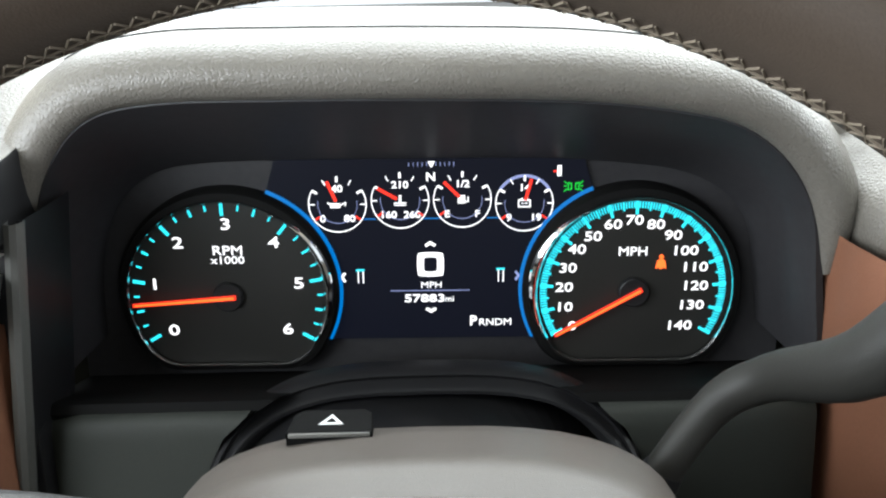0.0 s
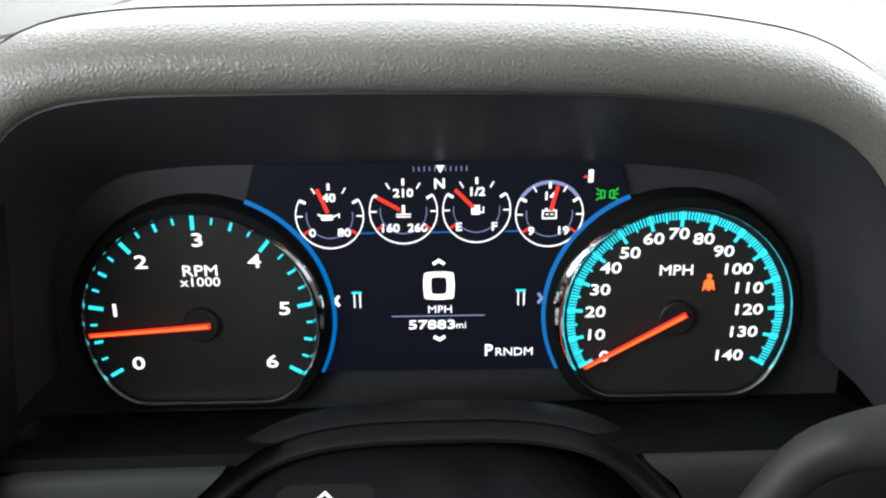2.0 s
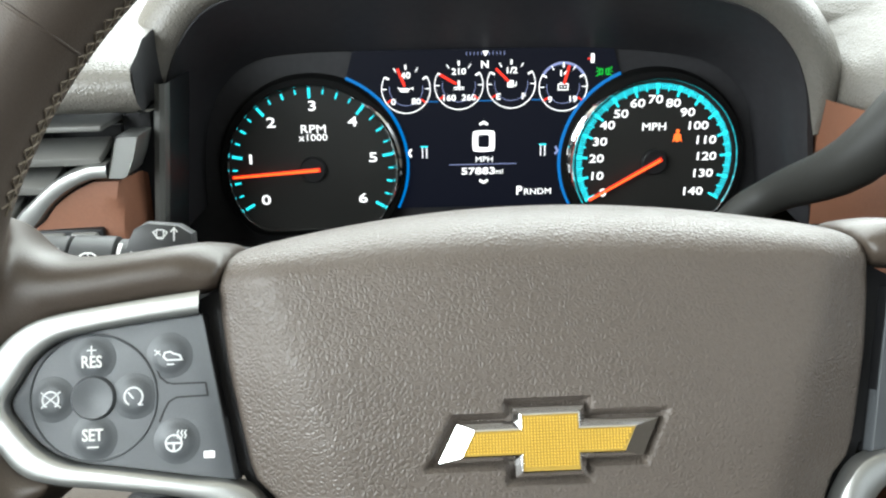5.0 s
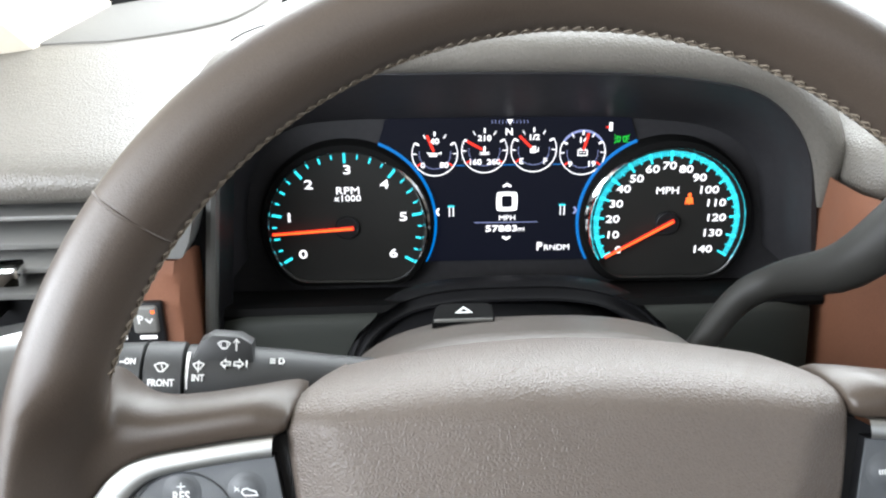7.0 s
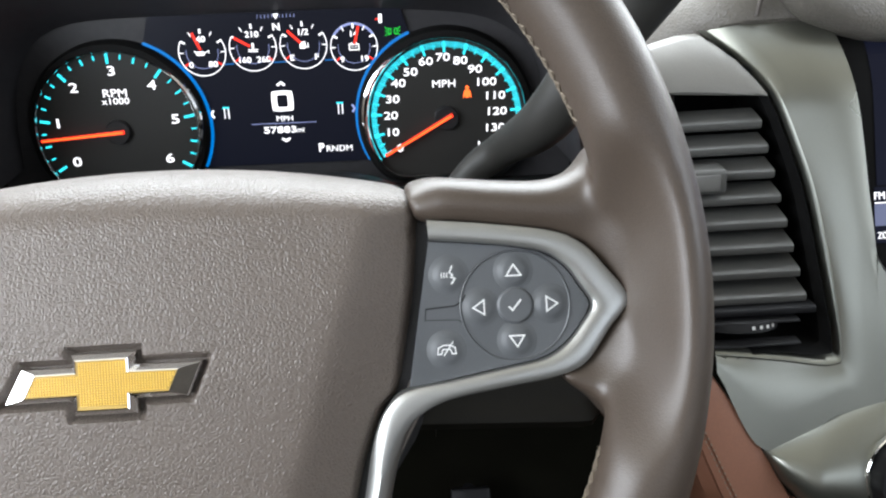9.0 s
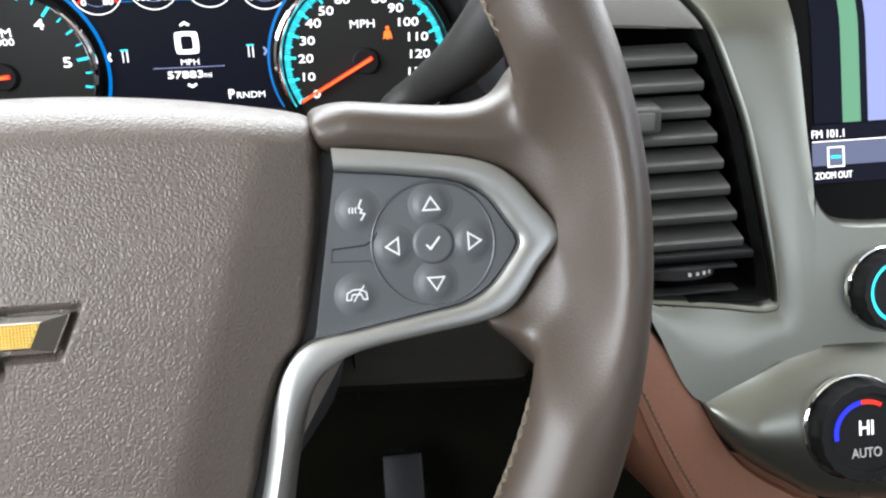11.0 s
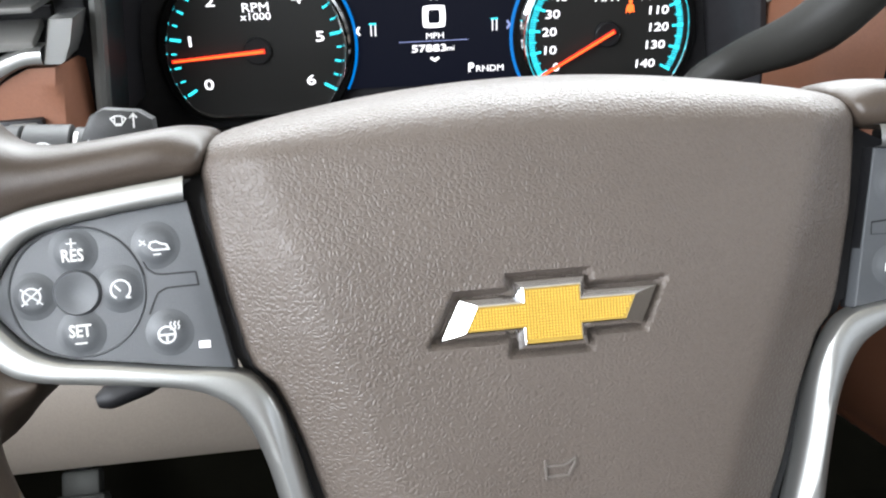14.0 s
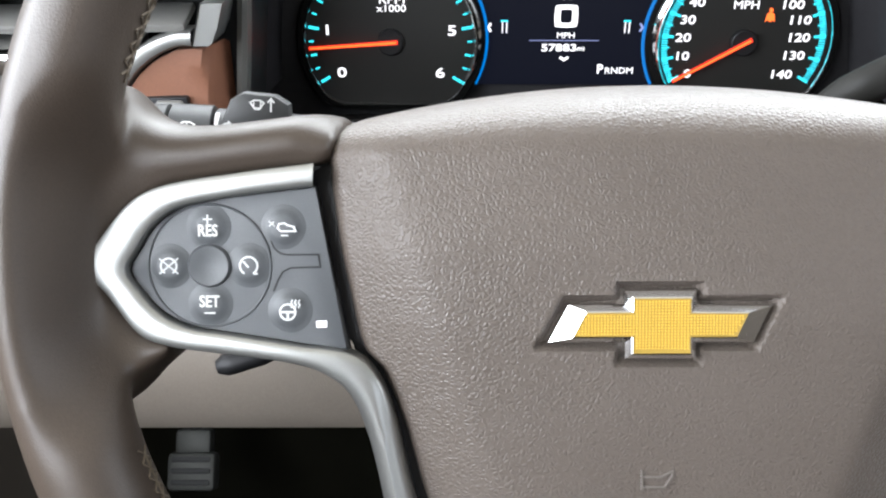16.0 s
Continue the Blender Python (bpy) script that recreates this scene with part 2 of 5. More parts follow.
def write(name, words, size, x, y, z, material, parent, wide=1.0, shear=0.0, bold=0.0, m=None, depth=0.0002):
    """Words as thin raised letters, centred on x, y in the parent's plane."""
    c = bpy.data.curves.new(name, "FONT")
    c.body, c.size, c.extrude, c.offset, c.shear = words, size, depth, bold, shear
    c.align_x, c.align_y = "CENTER", "CENTER"
    c.resolution_u = 3
    tmp = new("tmp", c)
    me = bpy.data.meshes.new_from_object(tmp.evaluated_get(bpy.context.evaluated_depsgraph_get()))
    bpy.data.objects.remove(tmp)
    bpy.data.curves.remove(c)
    me.name = name
    me.transform((m or Matrix.Identity(4)) @ Matrix.Translation((x, y, z)) @ Matrix.Diagonal((wide, 1, 1, 1)))
    bm = bmesh.new()
    bm.from_mesh(me)
    bpy.data.meshes.remove(me)
    bmesh.ops.remove_doubles(bm, verts=bm.verts, dist=1e-6)
    left = set(bm.verts)
    while left:
        seed = left.pop()
        isle, edge = {seed}, [seed]
        while edge:
            v = edge.pop()
            for e in v.link_edges:
                o = e.other_vert(v)
                if o not in isle:
                    isle.add(o)
                    edge.append(o)
        left -= isle
        index = {v: k for k, v in enumerate(isle)}
        faces = [[index[v] for v in f.verts] for f in bm.faces if f.verts[0] in isle]
        one = bpy.data.meshes.new(name)
        one.from_pydata([v.co.copy() for v in index], [], faces)
        one.materials.append(material)
        ob = new(name, one)
        ob.parent = parent
    bm.free()


def ease(a, b, x):
    t = min(1, max(0, (x - a) / (b - a)))
    return t * t * (3 - 2 * t)

# ---- steering wheel ----
LEAN = radians(22)
WHEEL = Matrix(((1, 0, 0, 0.0015), (0, math.sin(LEAN), -math.cos(LEAN), 0.1432), (0, math.cos(LEAN), math.sin(LEAN), 0.7464), (0, 0, 0, 1)))
wheel = thing("steering_wheel", WHEEL, "brown leather steering wheel with taupe hub and silver spokes", "steering wheel")
RIM_R = 0.1811


def rim_point(th, ph):
    """Rim surface: th round the wheel, ph round the section; pressed down in front where a spoke's trim ends."""
    ang = math.degrees(math.atan2(math.sin(th), abs(math.cos(th)))) + 0.5
    w = ease(19, 5, abs(ang))
    rr = RIM_R + 0.0157 * math.cos(ph)
    n = 0.0178 * math.sin(ph)
    if n > -0.012:
        n = n + (min(n, -0.0155 + 0.0333 * ease(0.166, 0.1885, rr)) - n) * w
    return Vector((rr * math.cos(th), rr * math.sin(th), n))


# leather from the trim's edge out to the spoke's free edge (0) or on to the rim (1)
SKIN = [((101, 27.2), (96, 43.0), 0), ((108, 26.6), (103, 44), 0), ((115, 26), (110, 43.6), 0), ((126, 24.6), (123, 42), 0), ((138, 22.6), (140, 40.4), 0), ((147, 21), (151, 41.0), 0), ((152, 18.5), (158.5, 45.0), 0.0), ((157, 16), (164.5, 53), 0.12), ((160, 13), (172, 52), 0.6), ((165, 7.5), (179, 28), 1), ((171, -3), (182, -2), 1), ((164.5, -13), (178, -30), 1), ((160, -19), (171.5, -48), 0.6), ((156, -23.5), (165.5, -47), 0.12), ((153, -24.5), (161, -41), 0), ((150, -25), (157, -37), 0), ((146, -26), (152, -33), 0)]


def spoke_body(sg):
    inn = spline([(sg * (q[0][0] + (3 * ease(118, 158, q[0][0]) if sg < 0 else 0)) / 1000, q[0][1] / 1000) for q in SKIN], 4)
    out = spline([(sg * q[1][0] / 1000, q[1][1] / 1000) for q in SKIN], 4)
    mix = [max(0, min(1, q.x)) for q in spline([(q[2], 0) for q in SKIN], 4)]
    prof = ((0.0, -0.030, -0.030), (0.0, -0.0140, -0.0135), (0.15, -0.0118, -0.0118), (0.32, -0.0100, -0.0098), (0.5, -0.0097, -0.0066), (0.66, -0.0112, -0.0028), (0.80, -0.0145, 0.0005), (0.91, -0.0195, 0.0030), (0.98, -0.0270, 0.0035), (1.0, -0.0350, 0.0), (0.9, -0.0430, -0.0120), (0.4, -0.0460, -0.0300))
    rings = [[Vector((a.x + (b.x - a.x) * t, a.y + (b.y - a.y) * t, f + (j - f) * m - 0.018 * (1 - ease(-2, 9, k)) * t * t)) for t, f, j in prof] for k, (a, b, m) in enumerate(zip(inn, out, mix))]
    bm = loft(rings, closed=True, cap=True)
    bmesh.ops.recalc_face_normals(bm, faces=bm.faces)
    return bm


def fused(bm, voxel, rounds):
    """One smooth skin over overlapping closed bodies."""
    me = bpy.data.meshes.new("body")
    bm.to_mesh(me)
    bm.free()
    tmp = new("tmp", me)
    mod = tmp.modifiers.new("fuse", "REMESH")
    mod.mode, mod.voxel_size = "VOXEL", voxel
    mod = tmp.modifiers.new("soft", "SMOOTH")
    mod.factor, mod.iterations = 0.5, rounds
    out = bpy.data.meshes.new_from_object(tmp.evaluated_get(bpy.context.evaluated_depsgraph_get()))
    res = bmesh.new()
    res.from_mesh(out)
    bpy.data.objects.remove(tmp)
    bpy.data.meshes.remove(me)
    bpy.data.meshes.remove(out)
    return res


def build_rim():
    rings = []
    for k in range(240):
        th = 2 * math.pi * k / 240
        rings.append([rim_point(th, 2 * math.pi * j / 48) for j in range(48)])
    rings.append(rings[0])
    bm = loft(rings, closed=True)
    bmesh.ops.remove_doubles(bm, verts=bm.verts, dist=1e-6)
    bmesh.ops.recalc_face_normals(bm, faces=bm.faces)
    return part("rim", fused(joined(bm, spoke_body(-1), spoke_body(1)), 0.0015, 30), M_RIM, wheel, "brown leather wrapped rim and spokes")


rim = build_rim()
for deg in (144.5, 35.5):
    th = radians(deg)
    bm = loft([[Vector(((RIM_R + (0.0157 + o) * math.cos(p)) * math.cos(th + d), (RIM_R + (0.0157 + o) * math.cos(p)) * math.sin(th + d), (0.0178 + o) * math.sin(p))) for p in (2 * math.pi * j / 28 for j in range(28))] for d, o in ((-0.0040, -0.0004), (-0.0016, 0.0002), (0.0016, 0.0002), (0.0040, -0.0004))], closed=True)
    part("seam", bm, M_RIM, rim)
# inner stitching: crossing threads between two rows of holes
bms = bmesh.new()
for k in range(236):
    th = 2 * math.pi * k / 236
    a = abs(math.degrees(math.atan2(math.sin(th), abs(math.cos(th)))))
    if a < 19:
        continue
    st = 2 * math.pi / 236
    A0, A1 = rim_point(th, radians(173)), rim_point(th + st * 0.9, radians(173))
    B0, B1 = rim_point(th + st * 0.45, radians(183)), rim_point(th + st * 1.35, radians(183))
    C0, C1 = rim_point(th, radians(193)), rim_point(th + st * 0.9, radians(193))
    for e0, e1 in ((A0, B0), (B0, A1), (C0, B0), (B0, C1), (B0, B1)):
        d = (e1 - e0).normalized()
        s = Vector((math.cos(th), math.sin(th), -0.2)).normalized()
        t = d.cross(s).normalized() * 0.00023
        i, o = s * 0.0006, -s * 0.00035
        vs = [bms.verts.new(q) for q in (e0 + t + i, e0 - t + i, e1 - t + i, e1 + t + i, e0 + t * 0.6 + o, e0 - t * 0.6 + o, e1 - t * 0.6 + o, e1 + t * 0.6 + o)]
        for f in ((4, 5, 6, 7), (0, 1, 5, 4), (2, 3, 7, 6), (1, 2, 6, 5), (3, 0, 4, 7)):
            bms.faces.new([vs[j] for j in f])
tagged(part("stitching", bms, M_THREAD, rim, "tan cross stitching", smooth=False), kind="stuff")

# hub cover: a grid over its outline, with flat middle, side facets and rolled top
HUB = [(-0.125, 0.052), (-0.105, 0.064), (-0.075, 0.0748), (-0.055, 0.0795), (-0.043, 0.0840), (-0.036, 0.0870), (-0.031, 0.0925), (-0.026, 0.0945), (0.004, 0.1000), (0.020, 0.1020), (0.0295, 0.1025), (0.034, 0.0990), (0.0385, 0.0930), (0.0405, 0.0860), (0.0430, 0.0670), (0.0455, 0.0530), (0.0475, 0.0370), (0.0486, 0.0200), (0.0490, 0.0)]


def hub_half(u):
    for (u0, w0), (u1, w1) in zip(HUB, HUB[1:]):
        if u <= u1:
            return w0 + (w1 - w0) * (u - u0) / (u1 - u0)
    return 0.0


def hub_n(x, u):
    """Height of the cover: flat middle, sloping side facets."""
    d = abs(x) - (0.068 + 0.33 * (u + 0.022))
    side = 0.45 * (math.hypot(d, 0.0040) + d) / 2
    base = -0.0035 - 0.06 * max(0, -(u + 0.02)) - 0.10 * max(0, u)
    return base - side - 0.15 * x * x


# emblem outline, needed for the pocket in the cover
EMB = [(-0.0363, -0.0257), (-0.0302, -0.0143), (-0.0139, -0.0143), (-0.0139, -0.0102), (0.0071, -0.0102), (0.0071, -0.0145), (0.0289, -0.0147), (0.0237, -0.0258), (0.0070, -0.0258), (0.0070, -0.0306), (-0.0139, -0.0306), (-0.0139, -0.0257)]


def inset(pts, d):
    """Polygon moved inward by d (clockwise points)."""
    out = []
    k = len(pts)
    for i in range(k):
        a, b, c = Vector(pts[i - 1]), Vector(pts[i]), Vector(pts[(i + 1) % k])
        e, f = (b - a).normalized(), (c - b).normalized()
        n0, n1 = Vector((e.y, -e.x)), Vector((f.y, -f.x))
        m = (n0 + n1).normalized()
        out.append(tuple(b + m * (d / max(0.35, m.dot(n0)))))
    return out


POCKET = inset(EMB, -0.0025)


def inside(x, y, poly):
    hit = False
    for (x0, y0), (x1, y1) in zip(poly, poly[1:] + poly[:1]):
        if (y0 > y) != (y1 > y) and x < (x1 - x0) * (y - y0) / (y1 - y0) + x0:
            hit = not hit
    return hit


def wall_distance(x, y, poly):
    """Way from a point to the nearest side of the outline."""
    best = 1.0
    for (x0, y0), (x1, y1) in zip(poly, poly[1:] + poly[:1]):
        ex, ey = x1 - x0, y1 - y0
        k = min(1, max(0, ((x - x0) * ex + (y - y0) * ey) / (ex * ex + ey * ey)))
        best = min(best, math.hypot(x0 + k * ex - x, y0 + k * ey - y))
    return best


def build_hub():
    us = [-0.125 + i * 0.004 for i in range(22)] + [-0.0365 + i * 0.0008 for i in range(40)] + [-0.004 + i * 0.003 for i in range(12)]
    xs = [i / 130 for i in range(-130, 131)]
    rings = []

    def row(u, w, roll=None):
        ring = []
        for s in xs:
            e = 1 - abs(s)
            x = w * math.copysign(1 - e ** 1.15, s)
            n = hub_n(x, u if roll is None else 0.029) - 0.006 * (1 - ease(0, 0.08, e)) ** 2
            uu = u
            if roll is not None:
                top = 0.0548 - 1.25 * x * x
                s1, n0 = 1 - roll, n
                fu = 3 * s1 * s1 * roll * 0.50 + 3 * s1 * roll * roll * 0.90 + roll ** 3
                uu = 0.029 + (top - 0.029) * fu
                n = s1 ** 3 * n0 + 3 * s1 * s1 * roll * (n0 - 0.0010) + 3 * s1 * roll * roll * -0.022 + roll ** 3 * -0.063
            elif -0.037 < u < -0.004 and abs(x) < 0.045 and inside(x, u, POCKET):
                n -= 0.0042 * min(1, wall_distance(x, u, POCKET) / 0.0020)
            ring.append(Vector((x, uu, n)))
        f, l = ring[0], ring[-1]
        return [Vector((f.x * 0.99, f.y, -0.064)), Vector((f.x, f.y, f.z - 0.008))] + ring + [Vector((l.x, l.y, l.z - 0.008)), Vector((l.x * 0.99, l.y, -0.064))]
    for u in us:
        rings.append(row(u, hub_half(u)))
    for k in range(1, 25):
        r = k / 24
        rings.append(row(0.029, 0.1025 - 0.018 * r ** 2.6, r))
    rings.append([q + Vector((0, -0.002, -0.006)) for q in rings[-1]])
    return loft(rings)


hub = part("airbag_cover", build_hub(), M_HUB, wheel, "taupe grained airbag cover")
# black gap and back shell behind the cover
HUB_OUT = [(s * w, u) for s in (1,) for u, w in HUB] + [(-w, u) for u, w in HUB[-2::-1]]
part("back_shell", prism([(x * 1.022, min(y, 0.028)) for x, y in HUB_OUT if y < 0.0385], -0.070, -0.021), M_BLACK, wheel, "black plastic shell behind the hub")

# emblem
gold_in = inset(EMB, 0.0022)
gold_in[0] = (gold_in[0][0] + 0.0036, gold_in[0][1])
gold_in[1] = (gold_in[1][0] + 0.0036, gold_in[1][1])
gold_in[6] = (gold_in[6][0] - 0.0042, gold_in[6][1])
gold_in[7] = (gold_in[7][0] - 0.0042, gold_in[7][1])
emblem = part("emblem", loft([[(x, y, z) for x, y in p] for p, z in ((EMB, -0.009), (EMB, -0.0036), (inset(EMB, 0.0003), -0.0030), (inset(gold_in, -0.0004), -0.0010), (gold_in, -0.0008), (gold_in, -0.0026))], closed=True), M_CHROME, wheel, "chrome cross shaped emblem frame with gold centre", smooth=False)
part("emblem_fill", prism(gold_in, -0.004, -0.0012), M_GOLDBASE, emblem, "gold enamel with a fine raised grid", smooth=False)
verts, faces = [], []
shape = inset(gold_in, 0.0006)
for i in range(76):
    for j in range(28):
        x, y = -0.0345 + i * 0.00092, -0.0295 + j * 0.00085
        if inside(x, y, shape):
            k, r = len(verts), 0.00031
            verts += [(x - r, y - r, -0.0012), (x + r, y - r, -0.0012), (x + r, y + r, -0.0012), (x - r, y + r, -0.0012), (x - r * 0.5, y - r * 0.5, -0.00085), (x + r * 0.5, y - r * 0.5, -0.00085), (x + r * 0.5, y + r * 0.5, -0.00085), (x - r * 0.5, y + r * 0.5, -0.00085)]
            faces += [[k + f for f in q] for q in ((4, 5, 6, 7), (0, 1, 5, 4), (1, 2, 6, 5), (2, 3, 7, 6), (3, 0, 4, 7))]
dots = bpy.data.meshes.new("dots")
dots.from_pydata(verts, [], faces)
bm = bmesh.new()
bm.from_mesh(dots)
bpy.data.meshes.remove(dots)
tagged(part("emblem_grid", bm, M_GOLD, emblem, smooth=False), kind="stuff")
# embossed horn mark
hm = [(-0.0078, -0.0645), (-0.0078, -0.0705)]
part("horn_mark", joined(polyline(hm, 0.0006, -0.012, -0.0056), polyline([(-0.0072, -0.0665), (-0.002, -0.0665), (0.0012, -0.0648), (0.0012, -0.0662), (-0.001, -0.0696), (-0.0072, -0.0696)], 0.0006, -0.012, -0.0056)), M_MARK, wheel, smooth=False)

def reach(x, sg):
    """Across the spoke in metres; the cruise side is longer at its tip."""
    return sg * (x + (3.0 * ease(118, 158, x) if sg < 0 else 0.0)) / 1000


TRIM = [((105, 27.5), (105.4, 20.4)), ((126, 25), (126, 18)), ((147, 21.5), (143, 14.7)), ((157.5, 16.5), (151, 9.3)), ((165.5, 7.5), (156, 2)), ((172, -3), (159.5, -4.4)), ((165, -13), (156, -10.5)), ((156.5, -24), (150, -17.5)), ((147, -28), (142, -22)), ((132, -30.3), (130, -24.2)), ((112, -33.3), (110, -27.6)), ((102, -37), (95.5, -29.8)), ((95.3, -43), (88.0, -35.5)), ((90.5, -55.5), (82.5, -47.5)), ((86, -75), (76.5, -75)), ((81, -105), (68, -105))]
PANEL = [(105.2, 20), (126, 17.6), (142.7, 14.3), (150.6, 9), (155.5, 1.8), (159, -4.4), (155.6, -10.3), (149.7, -17.1), (141.8, -21.6), (130, -23.8), (110, -27.2), (96, -29.4)]


def icon_lines(pts, x, y, s, w=0.00050, closed=False):
    return polyline([(x + px * s, y + py * s) for px, py in pts], w, -0.0145, -0.0122, closed)


def icons(pad, *bms):
    for bm in bms:
        part("icon", bm, M_ICON, pad, smooth=False)


def build_side(sg):
    """One spoke with its leather, silver trim and keys; sg -1 the driver's door side."""
    side = "cruise" if sg < 0 else "menu"
    part("spoke_core", prism([(sg * x / 1000, y / 1000) for x, y in ((90, 27), (104, 26.5), (118, 19), (150, 14), (160, -4), (150, -20), (92, -28))], -0.044, -0.020), M_BLACK, wheel, "black spoke core")
    out = spline([(reach(a[0], sg), a[1] / 1000) for a, b in TRIM], 5)
    inn = spline([(reach(b[0], sg), b[1] / 1000) for a, b in TRIM], 5)
    rows = []
    for t, n in ((0.0, -0.021), (0.0, -0.0122), (0.012, -0.0111), (0.04, -0.0104), (0.10, -0.0101), (0.30, -0.0098), (0.5, -0.0097), (0.7, -0.0098), (0.90, -0.0102), (0.96, -0.0106), (0.99, -0.0116), (1.0, -0.0135), (1.0, -0.018)):
        row = []
        for a, b in zip(out, inn):
            q = a + (b - a) * t
            low = ease(-0.036, -0.060, q.y)
            row.append(Vector((q.x, q.y, n - low * 0.016 * (t - 0.5) ** 2)))
        rows.append(row)
    part("spoke_trim", loft(rows), M_SILVER, wheel, "satin silver trim round the keys")
    pan = [tuple(q) for q in ([Vector((sg * 0.1052, 0.020))] + spline([(reach(x, sg), y / 1000) for x, y in PANEL], 3))]
    pad = part("key_pad", prism(pan, -0.019, -0.0137, 0.0005), M_KEY, wheel, "dark grey key pad")
    part("pad_gap", prism([(sg * 0.1045 + (x - sg * 0.1045) * 1.01, y * 1.025) for x, y in pan], -0.022, -0.0146), M_BLACK, pad)
    dx, dy = (-0.1378 if sg < 0 else 0.1336), -0.0034
    ring = [(0.0183, -0.0140), (0.0184, -0.0134), (0.0187, -0.0132), (0.0190, -0.0134), (0.0191, -0.0140)]
    part("dial_ring", lathe(ring, 64, Matrix.Translation((dx, dy, 0))), M_KEY, pad)
    if sg < 0:
        gap = polyline([(-0.1192, dy + 0.0085), (-0.1180, dy + 0.0052), (-0.1160, dy + 0.0036), (-0.1140, dy + 0.0032), (-0.1045, dy + 0.0032)], 0.0005, -0.0150, -0.0135)
        gap2 = polyline([(-0.1045, dy + 0.0032), (-0.1040, dy - 0.0006), (-0.1130, dy - 0.0008), (-0.1155, dy - 0.0020), (-0.1170, dy - 0.0045), (-0.1185, dy - 0.0080)], 0.0005, -0.0150, -0.0135)
    else:
        gap = polyline([(0.1030, dy + 0.0004), (0.1130, dy + 0.0010), (0.1155, dy + 0.0024), (0.1168, dy + 0.0046)], 0.0005, -0.0150, -0.0135)
        gap2 = polyline([(0.1030, dy + 0.0004), (0.1026, dy - 0.0034), (0.1140, dy - 0.0038), (0.1156, dy - 0.0052)], 0.00022, -0.0150, -0.0135)
    rim_gap = polyline([(dx + sg * 0.0189 * math.cos(radians(d)), dy + 0.0189 * math.sin(radians(d))) for d in range(38, 176, 6)], 0.0005, -0.0150, -0.0134)
    for g, mm in ((gap, M_BLACK), (gap2, M_BLACK), (rim_gap, M_BLACK)):
        part("key_gap", g, mm, pad, smooth=False)
    dome = [(0.0074, -0.01385), (0.0068, -0.01366), (0.0060, -0.01356), (0.0051, -0.01330), (0.0042, -0.01285), (0.0034, -0.01262), (0.0020, -0.01248), (0.0, -0.01243)]
    spots = [(dx, dy + 0.0118), (dx - 0.0122, dy), (dx + 0.0122, dy), (dx, dy - 0.0118), ((-0.1150, 0.0083) if sg < 0 else (0.1115, 0.0083)), ((-0.1134, -0.0172) if sg < 0 else (0.1094, -0.0172))]
    for x, y in spots:
        part("key", lathe(dome, 28, Matrix.Translation((x, y, 0))), M_KEY, pad)
    cent = [(0.0068, -0.0145), (0.0066, -0.0131), (0.0060, -0.0123), (0.0050, -0.0124), (0.003, -0.0129), (0.0, -0.0131)] if sg < 0 else [(0.0064, -0.0145), (0.0062, -0.0132), (0.0057, -0.01275), (0.0050, -0.0127), (0.0, -0.0127)]
    part("centre_key", lathe(cent, 36, Matrix.Translation((dx, dy, 0))), M_KEY, pad)
    tri = [(-1, -0.62), (1, -0.62), (0, 0.9)]
    z = -0.0123
    (ux, uy), (lx, ly), (rx, ry), (bx, by), (vx, vy), (px, py) = spots
    if sg > 0:
        part("icon", icon_lines(tri, ux, uy, 0.0025, closed=True), M_ICON, pad, smooth=False)
        part("icon", icon_lines([(a, -b) for a, b in tri], bx, by, 0.0025, closed=True), M_ICON, pad, smooth=False)
        part("icon", icon_lines([(-b, a) for a, b in tri], lx, ly, 0.0025, closed=True), M_ICON, pad, smooth=False)
        part("icon", icon_lines([(b, a) for a, b in tri], rx, ry, 0.0025, closed=True), M_ICON, pad, smooth=False)
        part("icon", icon_lines([(-1, -0.1), (-0.45, -0.7), (0.9, 0.9)], dx, dy, 0.0022, 0.0006), M_ICON, pad, smooth=False)
        icons(pad, icon_lines([(0.5, 1.2), (0.1, 0.3), (0.5, 0.0), (0.3, -0.3), (0.8, -0.5), (0.3, -1.2)], vx, vy, 0.0026), *[icon_lines([(-0.2 - i * 0.35, 0.35), (-0.3 - i * 0.35, 0), (-0.2 - i * 0.35, -0.35)], vx, vy, 0.0026, 0.0004) for i in range(3)])
        icons(pad, icon_lines([(-1.2, -0.5), (-1.1, 0.3), (-0.4, 0.65), (0.4, 0.65), (1.1, 0.3), (1.2, -0.5), (0.7, -0.5), (0.5, 0.1), (-0.5, 0.1), (-0.7, -0.5)], px, py, 0.0026, 0.0004, True), icon_lines([(-0.4, -0.7), (0.9, 1.1)], px, py, 0.0026, 0.0004))
    else:
        write("lettering", "RES", 0.0050, ux, uy - 0.0012, z, M_WHITE, pad, 0.80, bold=0.00008)
        icons(pad, icon_lines([(0, -0.5), (0, 0.5)], ux, uy + 0.0024, 0.0028, 0.0004), icon_lines([(-0.5, 0), (0.5, 0)], ux, uy + 0.0024, 0.0028, 0.0004))
        write("lettering", "SET", 0.0050, bx, by + 0.0008, z, M_WHITE, pad, 0.80, bold=0.00008)
        part("icon", icon_lines([(-0.6, 0), (0.6, 0)], bx, by - 0.0026, 0.0028, 0.0004), M_WHITE, pad, smooth=False)
        circ = [(math.cos(radians(a)), math.sin(radians(a))) for a in range(-60, 241, 20)]
